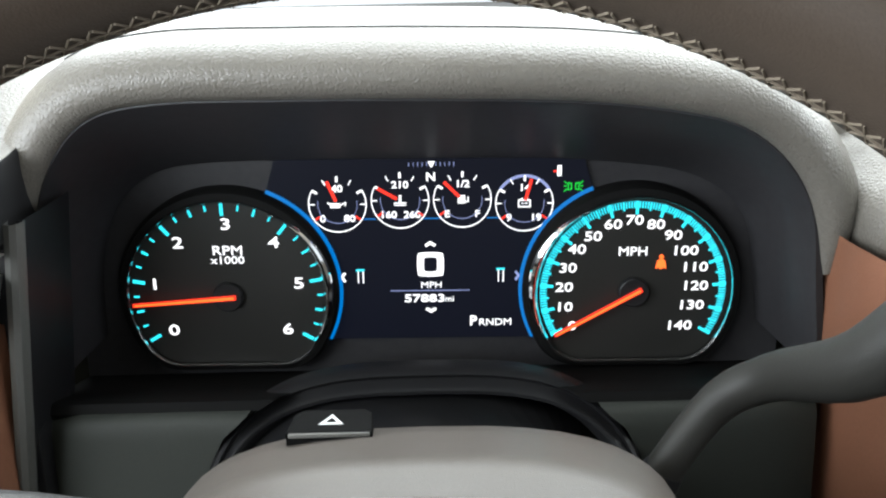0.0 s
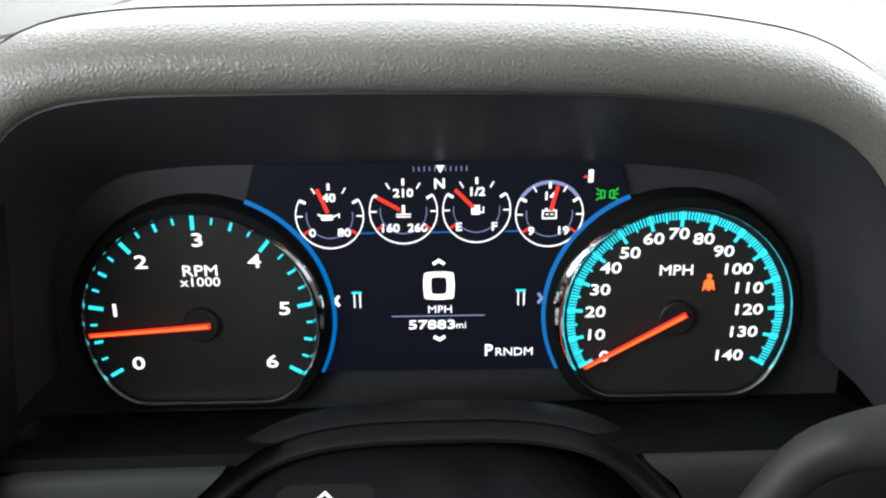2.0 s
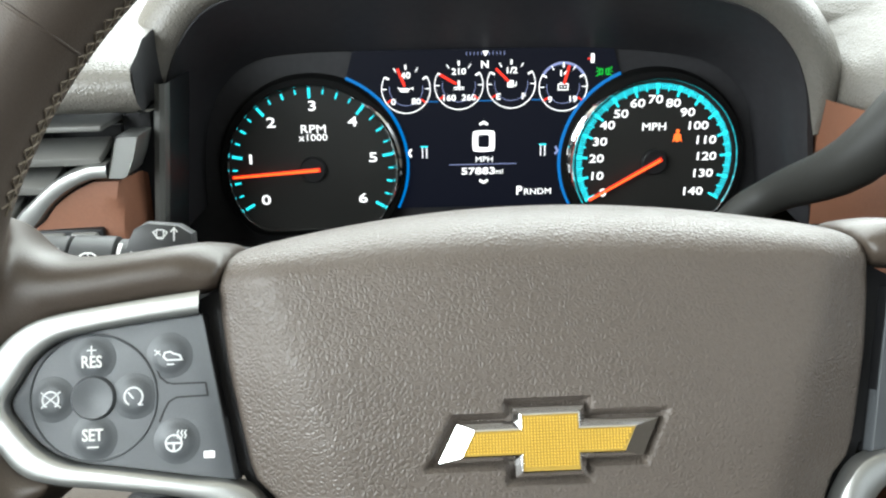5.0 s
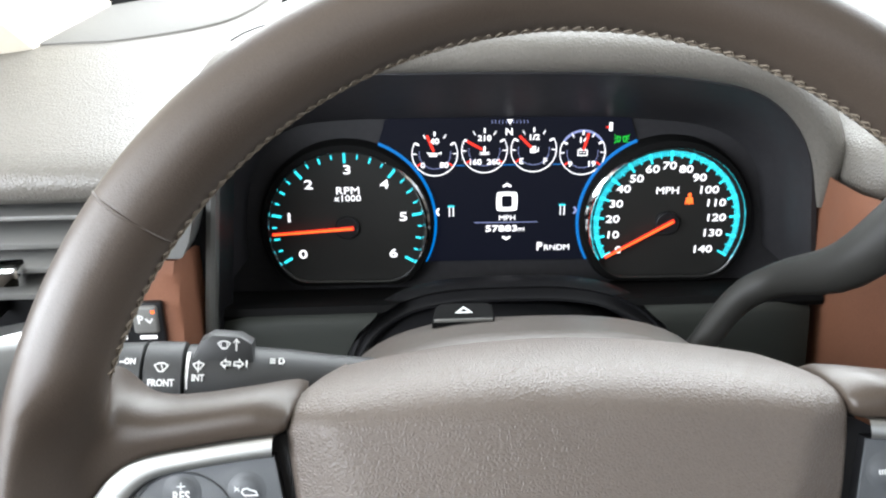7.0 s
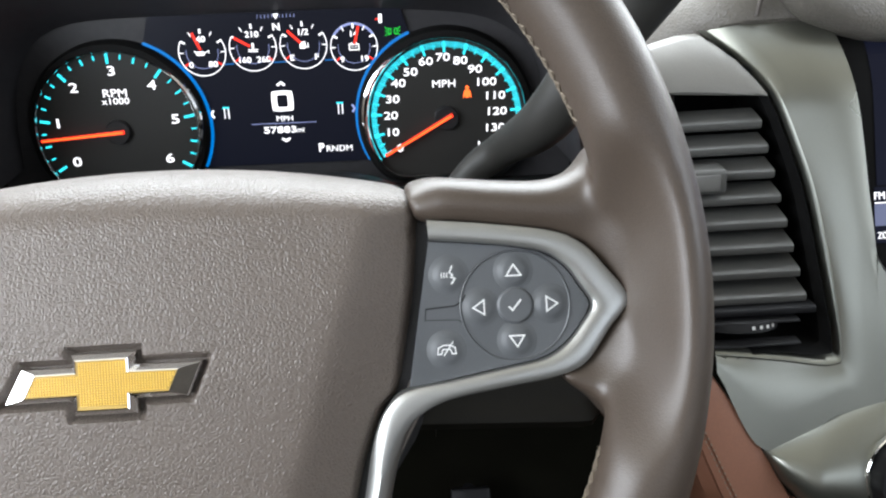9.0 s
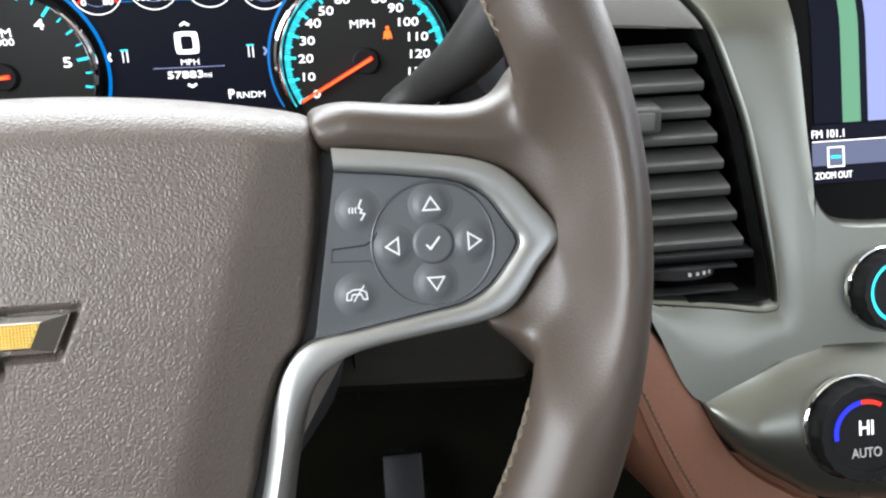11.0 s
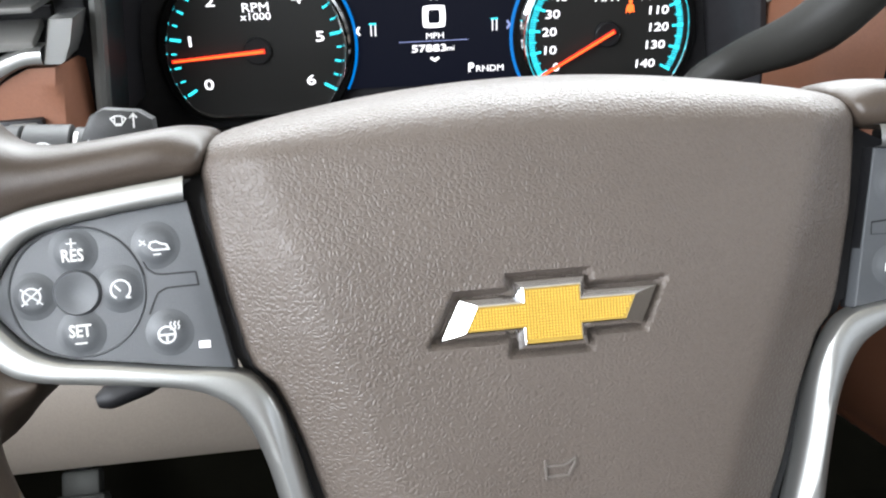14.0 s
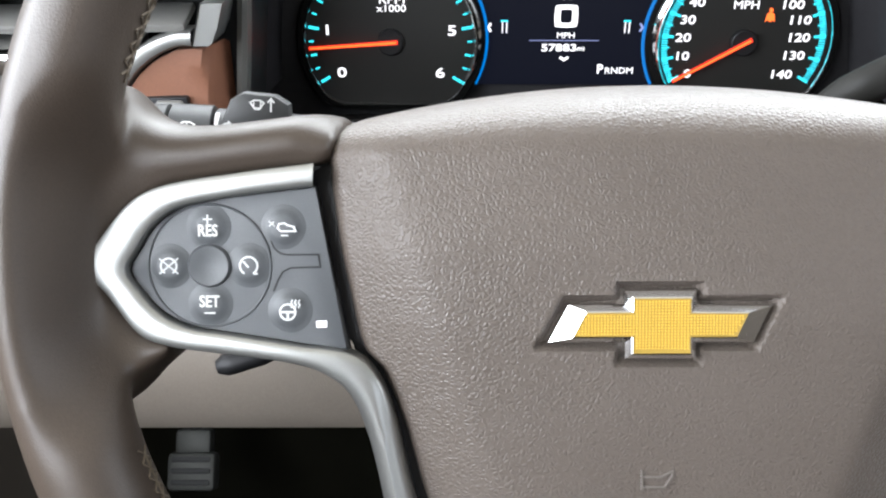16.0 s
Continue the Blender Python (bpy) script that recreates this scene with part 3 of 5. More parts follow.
        icons(pad, icon_lines(circ, lx, ly, 0.0024, 0.0005), icon_lines([(-1.1, -0.9), (1.1, 0.9)], lx, ly, 0.0026, 0.0004), icon_lines([(-1.1, 0.9), (1.1, -0.9)], lx, ly, 0.0026, 0.0004))
        icons(pad, icon_lines(circ, rx, ry, 0.0027, 0.0005), icon_lines([(0, -0.2), (-0.6, 0.5)], rx, ry, 0.0027, 0.0005), icon_lines([(0.5, -0.9), (1.0, -0.9)], rx, ry, 0.0027, 0.0005))
        car = [(-1.0, -0.1), (-0.8, 0.35), (-0.2, 0.45), (0.2, 0.2), (0.9, 0.0), (1.1, -0.5), (-0.6, -0.5)]
        icons(pad, icon_lines(car, vx + 0.001, vy, 0.0026, 0.0005, True), icon_lines([(-1.6, 0.1), (-1.0, 0.6)], vx, vy, 0.0026, 0.0004), icon_lines([(-1.6, 0.7), (-0.9, 0.1)], vx, vy, 0.0026, 0.0004), icon_lines([(-0.2, -1.0), (0.6, -1.0)], vx, vy, 0.0026, 0.0004))
        wh = [(math.cos(radians(a)), math.sin(radians(a))) for a in range(0, 360, 24)]
        icons(pad, icon_lines(wh, px - 0.0006, py - 0.0004, 0.0024, 0.0005, True), icon_lines([(-0.9, 0), (0.9, 0)], px - 0.0006, py - 0.0004, 0.0024, 0.0006), icon_lines([(0, 0), (0, -0.9)], px - 0.0006, py - 0.0004, 0.0024, 0.0006), *[icon_lines([(0.4 + i * 0.5, 0.6), (0.6 + i * 0.5, 1.0), (0.4 + i * 0.5, 1.3), (0.6 + i * 0.5, 1.7)], px - 0.0004, py - 0.0004, 0.0022, 0.0004) for i in range(3)])
        part("indicator_light", prism([(-0.1055, -0.0225), (-0.1055, -0.0205), (-0.1023, -0.0205), (-0.1023, -0.0225)], -0.0150, -0.0134), G_WHITE, pad, "small lit white indicator", smooth=False)


build_side(-1)
build_side(1)
# lower spoke, from the hub down to the rim
part("lower_spoke", loft([[Vector((sx * w, u, n)) for sx, n in ((-1, -0.03), (-0.95, -0.010), (-0.5, -0.008), (0.5, -0.008), (0.95, -0.010), (1, -0.03))] for u, w in ((-0.118, 0.066), (-0.14, 0.060), (-0.178, 0.058))]), M_RIM, wheel, "leather covered lower spoke")
# ---- instrument cluster ----
# local x across, y up, z towards the driver; origin between the two large dials on the plane of the dial faces
CLUSTER = pose(0.0088, 0.497, 0.7264, 90, 0, 0) @ pose(0, 0, 0, 0, 0, -0.75)
cluster = thing("instrument_cluster", CLUSTER, "lit black instrument cluster with two large dials", "instrument cluster")
CX = Matrix.Translation
part("back_plate", prism([(-0.205, -0.055), (-0.205, 0.085), (0.205, 0.085), (0.205, -0.055)], -0.030, -0.0092), M_GLOSS, cluster, "black plastic face plate")
R0 = 0.0557


def cut_circle(r, floor, n=64, dx=0.0):
    a0 = math.asin(max(-1, floor / r))
    pts = []
    for k in range(n + 1):
        a = a0 + (math.pi - 2 * a0) * k / n
        pts.append((dx + r * math.cos(a), r * math.sin(a)))
    return pts


def rounded(pts, d=0.006):
    """The first and last corner of a cut circle, rounded."""
    a, b, c, e = Vector(pts[-2]), Vector(pts[-1]), Vector(pts[0]), Vector(pts[1])
    out = list(pts[3:-3])
    h = (c - b).normalized()
    p0, p3 = Vector(pts[-4]), b + h * d
    q = [tuple((1 - t) ** 2 * p0 + 2 * t * (1 - t) * b + t * t * p3) for t in (0.2, 0.4, 0.6, 0.8, 1.0)]
    p0, p3 = c - h * d, Vector(pts[3])
    r = [tuple((1 - t) ** 2 * p0 + 2 * t * (1 - t) * c + t * t * p3) for t in (0, 0.2, 0.4, 0.6, 0.8)]
    return out + q + r


FLOOR = -0.0415


def build_dial(cx, inner):
    """Dial face with its dark well and bright rim; inner: the side that faces the screen."""
    edge = rounded(cut_circle(R0 + 0.0005, FLOOR, 72), 0.010)
    face = part("dial", prism([(cx + x, y) for x, y in edge], -0.006, 0.0), M_DIAL, cluster, "black dial face with lit figures", smooth=False)

    def ring(s, z):
        return [Vector((cx + x * s, y * s, z)) for x, y in edge]
    part("well", loft([ring(1.0, -0.001), ring(1.003, 0.003), ring(1.02, 0.0038), ring(1.08, 0.003), ring(1.115, -0.001), ring(1.12, -0.0085)], closed=True), M_WELL, face, "black ring round the dial")
    part("bright_rim", loft([ring(0.990, 0.0025), ring(0.993, 0.0040), ring(0.997, 0.0045), ring(1.001, 0.0040), ring(1.003, 0.0025)], closed=True), M_EDGE, face, "thin bright metal rim")
    # broad polished crescent beside the screen
    a0, a1 = (-32, 62) if inner > 0 else (118, 212)
    rows = []
    for k in range(41):
        a = radians(a0 + (a1 - a0) * k / 40)
        w = 0.0052 * math.sin(math.pi * k / 40) ** 0.7
        rows.append([Vector((cx + (R0 - 0.001 + w * t) * math.cos(a), (R0 - 0.001 + w * t) * math.sin(a), z)) for t, z in ((0, 0.0020), (0.3, 0.0045), (0.7, 0.0058), (1.0, 0.0050), (1.15, 0.003))])
    part("polished_crescent", loft(rows), M_CHROME, face, "polished chrome crescent")
    b0, b1 = (-28, 68) if inner > 0 else (112, 208)
    arc = arc_band(0.0628, 0.0646, b0, b1, -0.0072, -0.0055)
    arc.transform(CX((cx, 0, 0)))
    part("blue_light_bar", arc, G_BLUE, face, "thin lit blue arc")
    return face


def needle(face, cx, deg, length):
    a = radians(deg)
    m = CX((cx, 0, 0)) @ Matrix.Rotation(a, 4, "Z")
    bm = prism([(-0.005, -0.0013), (length, -0.0009), (length, 0.0009), (-0.005, 0.0013)], 0.0042, 0.0056)
    bm.transform(m)
    nd = part("needle", bm, G_RED, face, "lit orange red needle", smooth=False)
    part("needle_hub", lathe([(0.0085, 0.0), (0.0085, 0.0035), (0.0078, 0.0042), (0.0, 0.0042)], 32, m), M_BLACK, face)
    bm = prism([(-0.004, -0.0007), (length - 0.001, -0.0004), (length - 0.001, 0.0004), (-0.004, 0.0007)], 0.0050, 0.0059)
    bm.transform(m)
    part("needle_core", bm, G_ORANGE, face, smooth=False)


TX, SX = -0.1153, 0.1153
tach = build_dial(TX, 1)
speed = build_dial(SX, -1)


def tick(face, cx, deg, r0, r1, w):
    a = radians(deg)
    part("tick", line_piece(cx + r0 * math.cos(a), r0 * math.sin(a), cx + r1 * math.cos(a), r1 * math.sin(a), w, 0.0001, 0.0008), G_CYAN, face, smooth=False)


for k in range(25):
    deg = 210 - 10 * k
    if k % 4 == 0:
        tick(tach, TX, deg, 0.0475, 0.0543, 0.0017)
    else:
        tick(tach, TX, deg, 0.0507 if k % 2 else 0.0498, 0.0538, 0.0009 if k % 2 else 0.0012)
for k, (x, z) in enumerate([(-139.5, 707.3), (-147.8, 735.6), (-132.5, 759.8), (-104.9, 770.0), (-78.8, 758.8), (-66.0, 734.2), (-73.9, 706.3)]):
    x, z = x / 1000 - 0.0088, z / 1000 - 0.7264
    write("numeral", str(k), 0.0092, x, z + 0.013 * x, 0.0004, G_WHITE, tach, 1.42, bold=0.00008)
write("lettering", "RPM", 0.0078, TX + 0.0015, 0.0268, 0.0004, G_WHITE, tach, 1.2)
write("lettering", "x1000", 0.0064, TX + 0.0012, 0.0212, 0.0004, G_WHITE, tach, 1.2)
needle(tach, TX, 184, 0.0535)

for k in range(141):
    deg = 210 - 240 * k / 140
    if k % 10 == 0:
        tick(speed, SX, deg, 0.0456, 0.0532, 0.0015)
    else:
        tick(speed, SX, deg, 0.0492 if k % 5 else 0.0480, 0.0530, 0.00066 if k % 5 else 0.0009)
SPD = [(90.2, 704.1), (85.1, 715.9), (84.8, 728.0), (86.6, 739.5), (91.4, 750.5), (100.1, 757.9), (111.0, 764.6), (122.9, 766.9), (135.0, 764.0), (145.1, 757.5), (152.3, 748.3), (158.4, 738.4), (159.4, 727.1), (157.9, 715.4), (151.8, 702.9)]
for k, (x, z) in enumerate(SPD):
    x, z = x / 1000 - 0.0088, z / 1000 - 0.7264
    write("numeral", str(10 * k), 0.0078, x, z + 0.013 * x, 0.0004, G_WHITE, speed, 1.32, 0.03, 0.00006)
write("lettering", "MPH", 0.0074, SX - 0.001, 0.0236, 0.0004, G_WHITE, speed, 1.15)
needle(speed, SX, 209.5, 0.0510)
# seat belt warning light: head, body and strap of the symbol as plain shapes
bx, by = SX + 0.0152, 0.0172
part("warning_light", joined(lathe([(0.0012, 0.0), (0.0012, 0.0006), (0, 0.0006)], 16, CX((bx, by + 0.0034, 0.0003))), prism([(bx - 0.0030, by - 0.0040), (bx - 0.0022, by + 0.0010), (bx, by + 0.0022), (bx + 0.0022, by + 0.0010), (bx + 0.0030, by - 0.0040), (bx + 0.0016, by - 0.0028), (bx, by - 0.0042), (bx - 0.0016, by - 0.0028)], 0.0003, 0.0009)), G_ORANGE, speed, "lit orange seat belt symbol", smooth=False)

# centre screen between the dials
pl = spline([(TX + 0.0650 * math.cos(radians(a)), 0.0650 * math.sin(radians(a))) for a in (-28, -10, 10, 30, 50, 68)], 4)
pr = spline([(SX + 0.0650 * math.cos(radians(a)), 0.0650 * math.sin(radians(a))) for a in (112, 130, 150, 170, 190, 208)], 4)
scr_out = [tuple(q) for q in pl] + [(-0.086, 0.0765), (0.086, 0.0765)] + [tuple(q) for q in pr]
screen = part("screen", prism(scr_out, -0.0085, -0.0070), G_SCREEN, cluster, "dark blue black lit screen", smooth=False)
ZS = -0.0068


def flat(name, bm, mat_, parent=screen, label=""):
    return part(name, bm, mat_, parent, label, smooth=False)


def disc_line(cx, cy, r, w, a0, a1, mat_, name="gauge_ring"):
    bm = arc_band(r - w, r, a0, a1, ZS, ZS + 0.0004, 40)
    bm.transform(CX((cx, cy, 0)))
    flat(name, bm, mat_)


SMALL = [(-0.0517, 0.0512, "0", "80", "40", 112, G_RED), (-0.0165, 0.0531, "160", "260", "210", 150, G_RED), (0.0184, 0.0533, "E", "F", "1/2", 135, G_RED), (0.0532, 0.0507, "9", "19", "14", 75, G_RED)]
for i, (gx, gy, lo, hi, mid, deg, mm) in enumerate(SMALL):
    disc_line(gx, gy, 0.0164, 0.0006, 150, 390, G_WHITE)
    if i == 3:
        disc_line(gx, gy, 0.0166, 0.0016, 30, 150, G_LILAC)
    disc_line(gx, gy, 0.0112, 0.0003, 170, 370, G_LILAC)
    for a in (30, 60, 90, 120, 150, 180, 0):
        c, s = math.cos(radians(a)), math.sin(radians(a))
        flat("gauge_tick", line_piece(gx + 0.0128 * c, gy + 0.0128 * s, gx + 0.0160 * c, gy + 0.0160 * s, 0.0012 if a in (30, 90, 150) else 0.0006, ZS, ZS + 0.0005), G_WHITE)
    for a in (215, 325):
        c, s = math.cos(radians(a)), math.sin(radians(a))
        if not (i == 2 and a == 325):
            flat("gauge_tick", line_piece(gx + 0.0122 * c, gy + 0.0122 * s, gx + 0.0158 * c, gy + 0.0158 * s, 0.0010, ZS, ZS + 0.0005), G_RED)
    write("numeral", lo, 0.0056, gx - (0.0086 if len(lo) == 1 else 0.0068), gy - 0.0085, ZS, G_WHITE, screen, 1.15, bold=0.00012)
    write("numeral", hi, 0.0056, gx + (0.0084 if len(hi) == 1 else 0.0066), gy - 0.0085, ZS, G_WHITE, screen, 1.15, bold=0.00012)
    write("numeral", mid, 0.0056, gx, gy + 0.0088, ZS, G_WHITE, screen, 1.15, bold=0.00012)
    a = radians(deg)
    flat("gauge_needle", line_piece(gx + 0.002 * math.cos(a), gy + 0.002 * math.sin(a), gx + 0.0145 * math.cos(a), gy + 0.0145 * math.sin(a), 0.0017, ZS + 0.0006, ZS + 0.0010), G_RED)
    if i == 0:
        ic = joined(prism([(gx - 0.004, gy - 0.002), (gx - 0.004, gy + 0.0006), (gx + 0.0015, gy + 0.0006), (gx + 0.0015, gy - 0.002)], ZS, ZS + 0.0004), polyline([(gx + 0.0015, gy - 0.0005), (gx + 0.0045, gy + 0.001), (gx + 0.0045, gy - 0.0008)], 0.0006, ZS, ZS + 0.0004), polyline([(gx - 0.004, gy), (gx - 0.0055, gy + 0.001)], 0.0008, ZS, ZS + 0.0004))
    elif i == 1:
        ic = joined(polyline([(gx, gy + 0.003), (gx, gy - 0.0015)], 0.0014, ZS, ZS + 0.0004), polyline([(gx - 0.0035, gy - 0.0015), (gx + 0.0035, gy - 0.0015)], 0.0006, ZS, ZS + 0.0004), polyline([(gx - 0.0035, gy - 0.0027), (gx + 0.0035, gy - 0.0027)], 0.0005, ZS, ZS + 0.0004))
    elif i == 2:
        ic = joined(prism([(gx - 0.0025, gy - 0.0022), (gx - 0.0025, gy + 0.0024), (gx + 0.0015, gy + 0.0024), (gx + 0.0015, gy - 0.0022)], ZS, ZS + 0.0004), polyline([(gx + 0.0015, gy - 0.001), (gx + 0.0032, gy - 0.0012), (gx + 0.0032, gy + 0.0016)], 0.0006, ZS, ZS + 0.0004))
    else:
        ic = joined(polyline([(gx - 0.0032, gy - 0.0020), (gx - 0.0032, gy + 0.0018), (gx + 0.0032, gy + 0.0018), (gx + 0.0032, gy - 0.0020)], 0.0007, ZS, ZS + 0.0004, True), polyline([(gx - 0.002, gy + 0.0026), (gx - 0.001, gy + 0.0026)], 0.0009, ZS, ZS + 0.0004), polyline([(gx + 0.001, gy + 0.0026), (gx + 0.002, gy + 0.0026)], 0.0009, ZS, ZS + 0.0004), polyline([(gx - 0.0018, gy), (gx - 0.0004, gy)], 0.0005, ZS, ZS + 0.0004), polyline([(gx + 0.0004, gy), (gx + 0.0018, gy)], 0.0005, ZS, ZS + 0.0004))
    flat("gauge_symbol", ic, G_WHITE)
for x0, x1 in ((-0.0345, -0.0335 + 0.0), (-0.0018, 0.0040), (0.0352, 0.0362)):
    flat("blue_line", line_piece(x0 - 0.003, 0.0425, x1 + 0.003, 0.0425, 0.0006, ZS, ZS + 0.0003), G_BLUE)
for k in range(11):
    if abs(k - 5) > 0:
        flat("compass_mark", line_piece(0.0012 + (k - 5) * 0.0025, 0.0725, 0.0012 + (k - 5) * 0.0025, 0.0748, 0.0004, ZS, ZS + 0.0003), G_LILAC)
flat("compass_pointer", prism([(-0.0008, 0.0752), (0.0032, 0.0752), (0.0012, 0.0715)], ZS, ZS + 0.0004), G_WHITE)
write("lettering", "N", 0.0066, 0.0008, 0.0662, ZS, G_WHITE, screen, 1.1, bold=0.00015)
# large speed figure as a rounded frame
zero = spline([(x * 0.0074, 0.0152 + y * 0.0071) for x, y in ((-0.7, 1), (0.7, 1), (1, 0.7), (1, -0.7), (0.7, -1), (-0.7, -1), (-1, -0.7), (-1, 0.7))], 3, True)
zin = [Vector((q.x * 0.50, 0.0152 + (q.y - 0.0152) * 0.60)) for q in zero]
flat("speed_figure", loft([[(q.x, q.y, ZS + 0.0004) for q in zero], [(q.x, q.y, ZS + 0.0004) for q in zin]], closed=True), G_WHITE)
write("lettering", "MPH", 0.0054, 0.0004, 0.0024, ZS, G_WHITE, screen, 1.15)
flat("thin_line", line_piece(-0.0235, -0.0008, 0.0225, -0.0008, 0.0004, ZS, ZS + 0.0003), G_LILAC)
write("lettering", "57883", 0.0066, -0.0036, -0.0058, ZS, G_WHITE, screen, 1.45, bold=0.00010)
write("lettering", "mi", 0.0050, 0.0108, -0.0062, ZS, G_WHITE, screen, 1.1)
for y, s in ((0.0272, 1), (-0.0128, -1)):
    flat("chevron", polyline([(-0.0028, y - s * 0.0009), (0, y + s * 0.0009), (0.0028, y - s * 0.0009)], 0.0016, ZS, ZS + 0.0004), G_WHITE)
for x, s in ((-0.0500, -1), (0.0496, 1)):
    flat("chevron", polyline([(x - s * 0.0008, 0.0105), (x + s * 0.0010, 0.0078), (x - s * 0.0008, 0.0051)], 0.0014, ZS, ZS + 0.0004), G_LILAC if s > 0 else G_WHITE)
    ix = -0.0404 if s < 0 else 0.0402
    flat("page_icon", joined(polyline([(ix - 0.0012, 0.0118), (ix - 0.0012, 0.0042)], 0.0006, ZS, ZS + 0.0004), polyline([(ix + 0.0016, 0.0112), (ix + 0.0016, 0.0042)], 0.0007, ZS, ZS + 0.0004)), G_WHITE)
    flat("page_icon", line_piece(ix - 0.0024, 0.0120, ix + 0.0024, 0.0120, 0.0011, ZS, ZS + 0.0004), G_CYAN)
write("lettering", "P", 0.0086, 0.0245, -0.0202, ZS, G_WHITE, screen, 0.98, bold=0.00016)
write("lettering", "RNDM", 0.0060, 0.0374, -0.0211, ZS, G_WHITE, screen, 1.12)
gx, gy = 0.0805, 0.0602
lamp = [polyline([(gx + s * 0.0012, gy + 0.0016), (gx + s * 0.0030, gy + 0.0020), (gx + s * 0.0030, gy - 0.0020), (gx + s * 0.0012, gy - 0.0016)], 0.0005, ZS, ZS + 0.0004, True) for s in (-1, 1)] + [line_piece(gx + s * 0.0036, gy + d, gx + s * 0.0052, gy + d * 2.1, 0.0005, ZS, ZS + 0.0004) for s in (-1, 1) for d in (-0.0014, 0.0001, 0.0014)]
flat("lamp_symbol", joined(*lamp), G_GREEN, screen, "lit green lamp symbol")
flat("door_symbol", joined(prism([(0.0712, 0.0662), (0.0712, 0.0722), (0.0735, 0.0722), (0.0735, 0.0662)], ZS, ZS + 0.0004)), G_WHITE)
flat("door_symbol", prism([(0.0688, 0.0684), (0.0694, 0.0694), (0.0712, 0.0694), (0.0712, 0.0684)], ZS, ZS + 0.0004), G_RED)
# ---- cluster surround and hood ----
ARCH = [(-0.196, 0.690), (-0.1935, 0.740), (-0.188, 0.778), (-0.176, 0.812), (-0.155, 0.8355), (-0.122, 0.8435), (-0.06, 0.8440), (0.012, 0.8428), (0.08, 0.8402), (0.130, 0.8345), (0.164, 0.8255), (0.188, 0.8065), (0.2020, 0.780), (0.2075, 0.740), (0.2135, 0.690)]
arch = spline(ARCH, 5)


def arch_ring(off, y):
    out = []
    k = len(arch)
    for i, q in enumerate(arch):
        d = (arch[min(i + 1, k - 1)] - arch[max(i - 1, 0)]).normalized()
        out.append(Vector((q.x - d.y * off, y, q.y + d.x * off)))
    return out


def lip_ring(o, y):
    """Hood ring between its two rounded ends."""
    ring = arch_ring(o, y)[8:-6]
    base = arch_ring(0.004, 0.452)[8:-6]
    k = len(ring)
    out = []
    for i, (q, b) in enumerate(zip(ring, base)):
        e = ease(-1.5, 5, k - 1 - i) ** 0.6 * ease(-1.5, 4, i) ** 0.6
        out.append(b + (q - b) * e)
    return out


surround = thing("cluster_surround", Matrix.Identity(4), "gloss black surround funnelling in to the instruments", "surround")
inner_end = [Vector((0.0088 + (q.x - 0.0088) * 0.93, 0.5045, 0.7264 + (q.y - 0.7264) * 0.66)) for q in arch]
mid = [Vector((0.0088 + (q.x - 0.0088) * 0.97, 0.478, 0.7264 + (q.y - 0.7264) * 0.84)) for q in arch]
part("visor", loft([arch_ring(0.004, 0.4495), arch_ring(0.0, 0.4485), arch_ring(-0.003, 0.4525), mid, inner_end]), M_GLOSS, surround, "black visor shading the dials")
for sg, x0 in ((-1, -0.1955), (1, 0.2125)):
    low = loft([[Vector((x0 + (0.005 + sg * e - x0) * k / 4, y, z)) for k in range(5)] for y, z, e in ((0.505, 0.676, 0.0), (0.47, 0.684, 0.05), (0.432, 0.6965, 0.074), (0.428, 0.6965, 0.076), (0.426, 0.692, 0.0835), (0.428, 0.688, 0.090))])
    part("sill", low, M_WELL, surround, "black sill below the dials")

hood = thing("cluster_hood", Matrix.Identity(4), "grained taupe hood arching over the instruments", "hood")
LIP = [(0.000, 0.4560), (0.0003, 0.4510), (0.0014, 0.4470), (0.0045, 0.4432), (0.0090, 0.4412), (0.0140, 0.4412), (0.0185, 0.4432), (0.0230, 0.4475), (0.0275, 0.4550), (0.0305, 0.4640), (0.0325, 0.4770), (0.0317, 0.4782), (0.0325, 0.4794), (0.0338, 0.51), (0.0350, 0.56), (0.036, 0.64)]
part("hood_shell", loft([lip_ring(o, y) for o, y in LIP[:11]]), M_PAD, hood, "rounded grained lip")
part("hood_top", loft([arch_ring(o, y)[10:-8] for o, y in LIP[11:]]), M_PAD, hood, "smooth pale hood top")
part("hood_seam", loft([arch_ring(o, y)[20:-13] for o, y in ((0.0321, 0.4766), (0.0333, 0.4774), (0.0333, 0.4790), (0.0319, 0.4798))]), M_BLACK, hood, "dark seam line")

# ---- dash pad ----
PAD = [(0.40, 0.7865), (0.386, 0.7870), (0.375, 0.7895), (0.3685, 0.7945), (0.3660, 0.8005), (0.3675, 0.8065), (0.3735, 0.8115), (0.390, 0.8160), (0.42, 0.8220), (0.45, 0.8275), (0.49, 0.8375), (0.54, 0.849)]


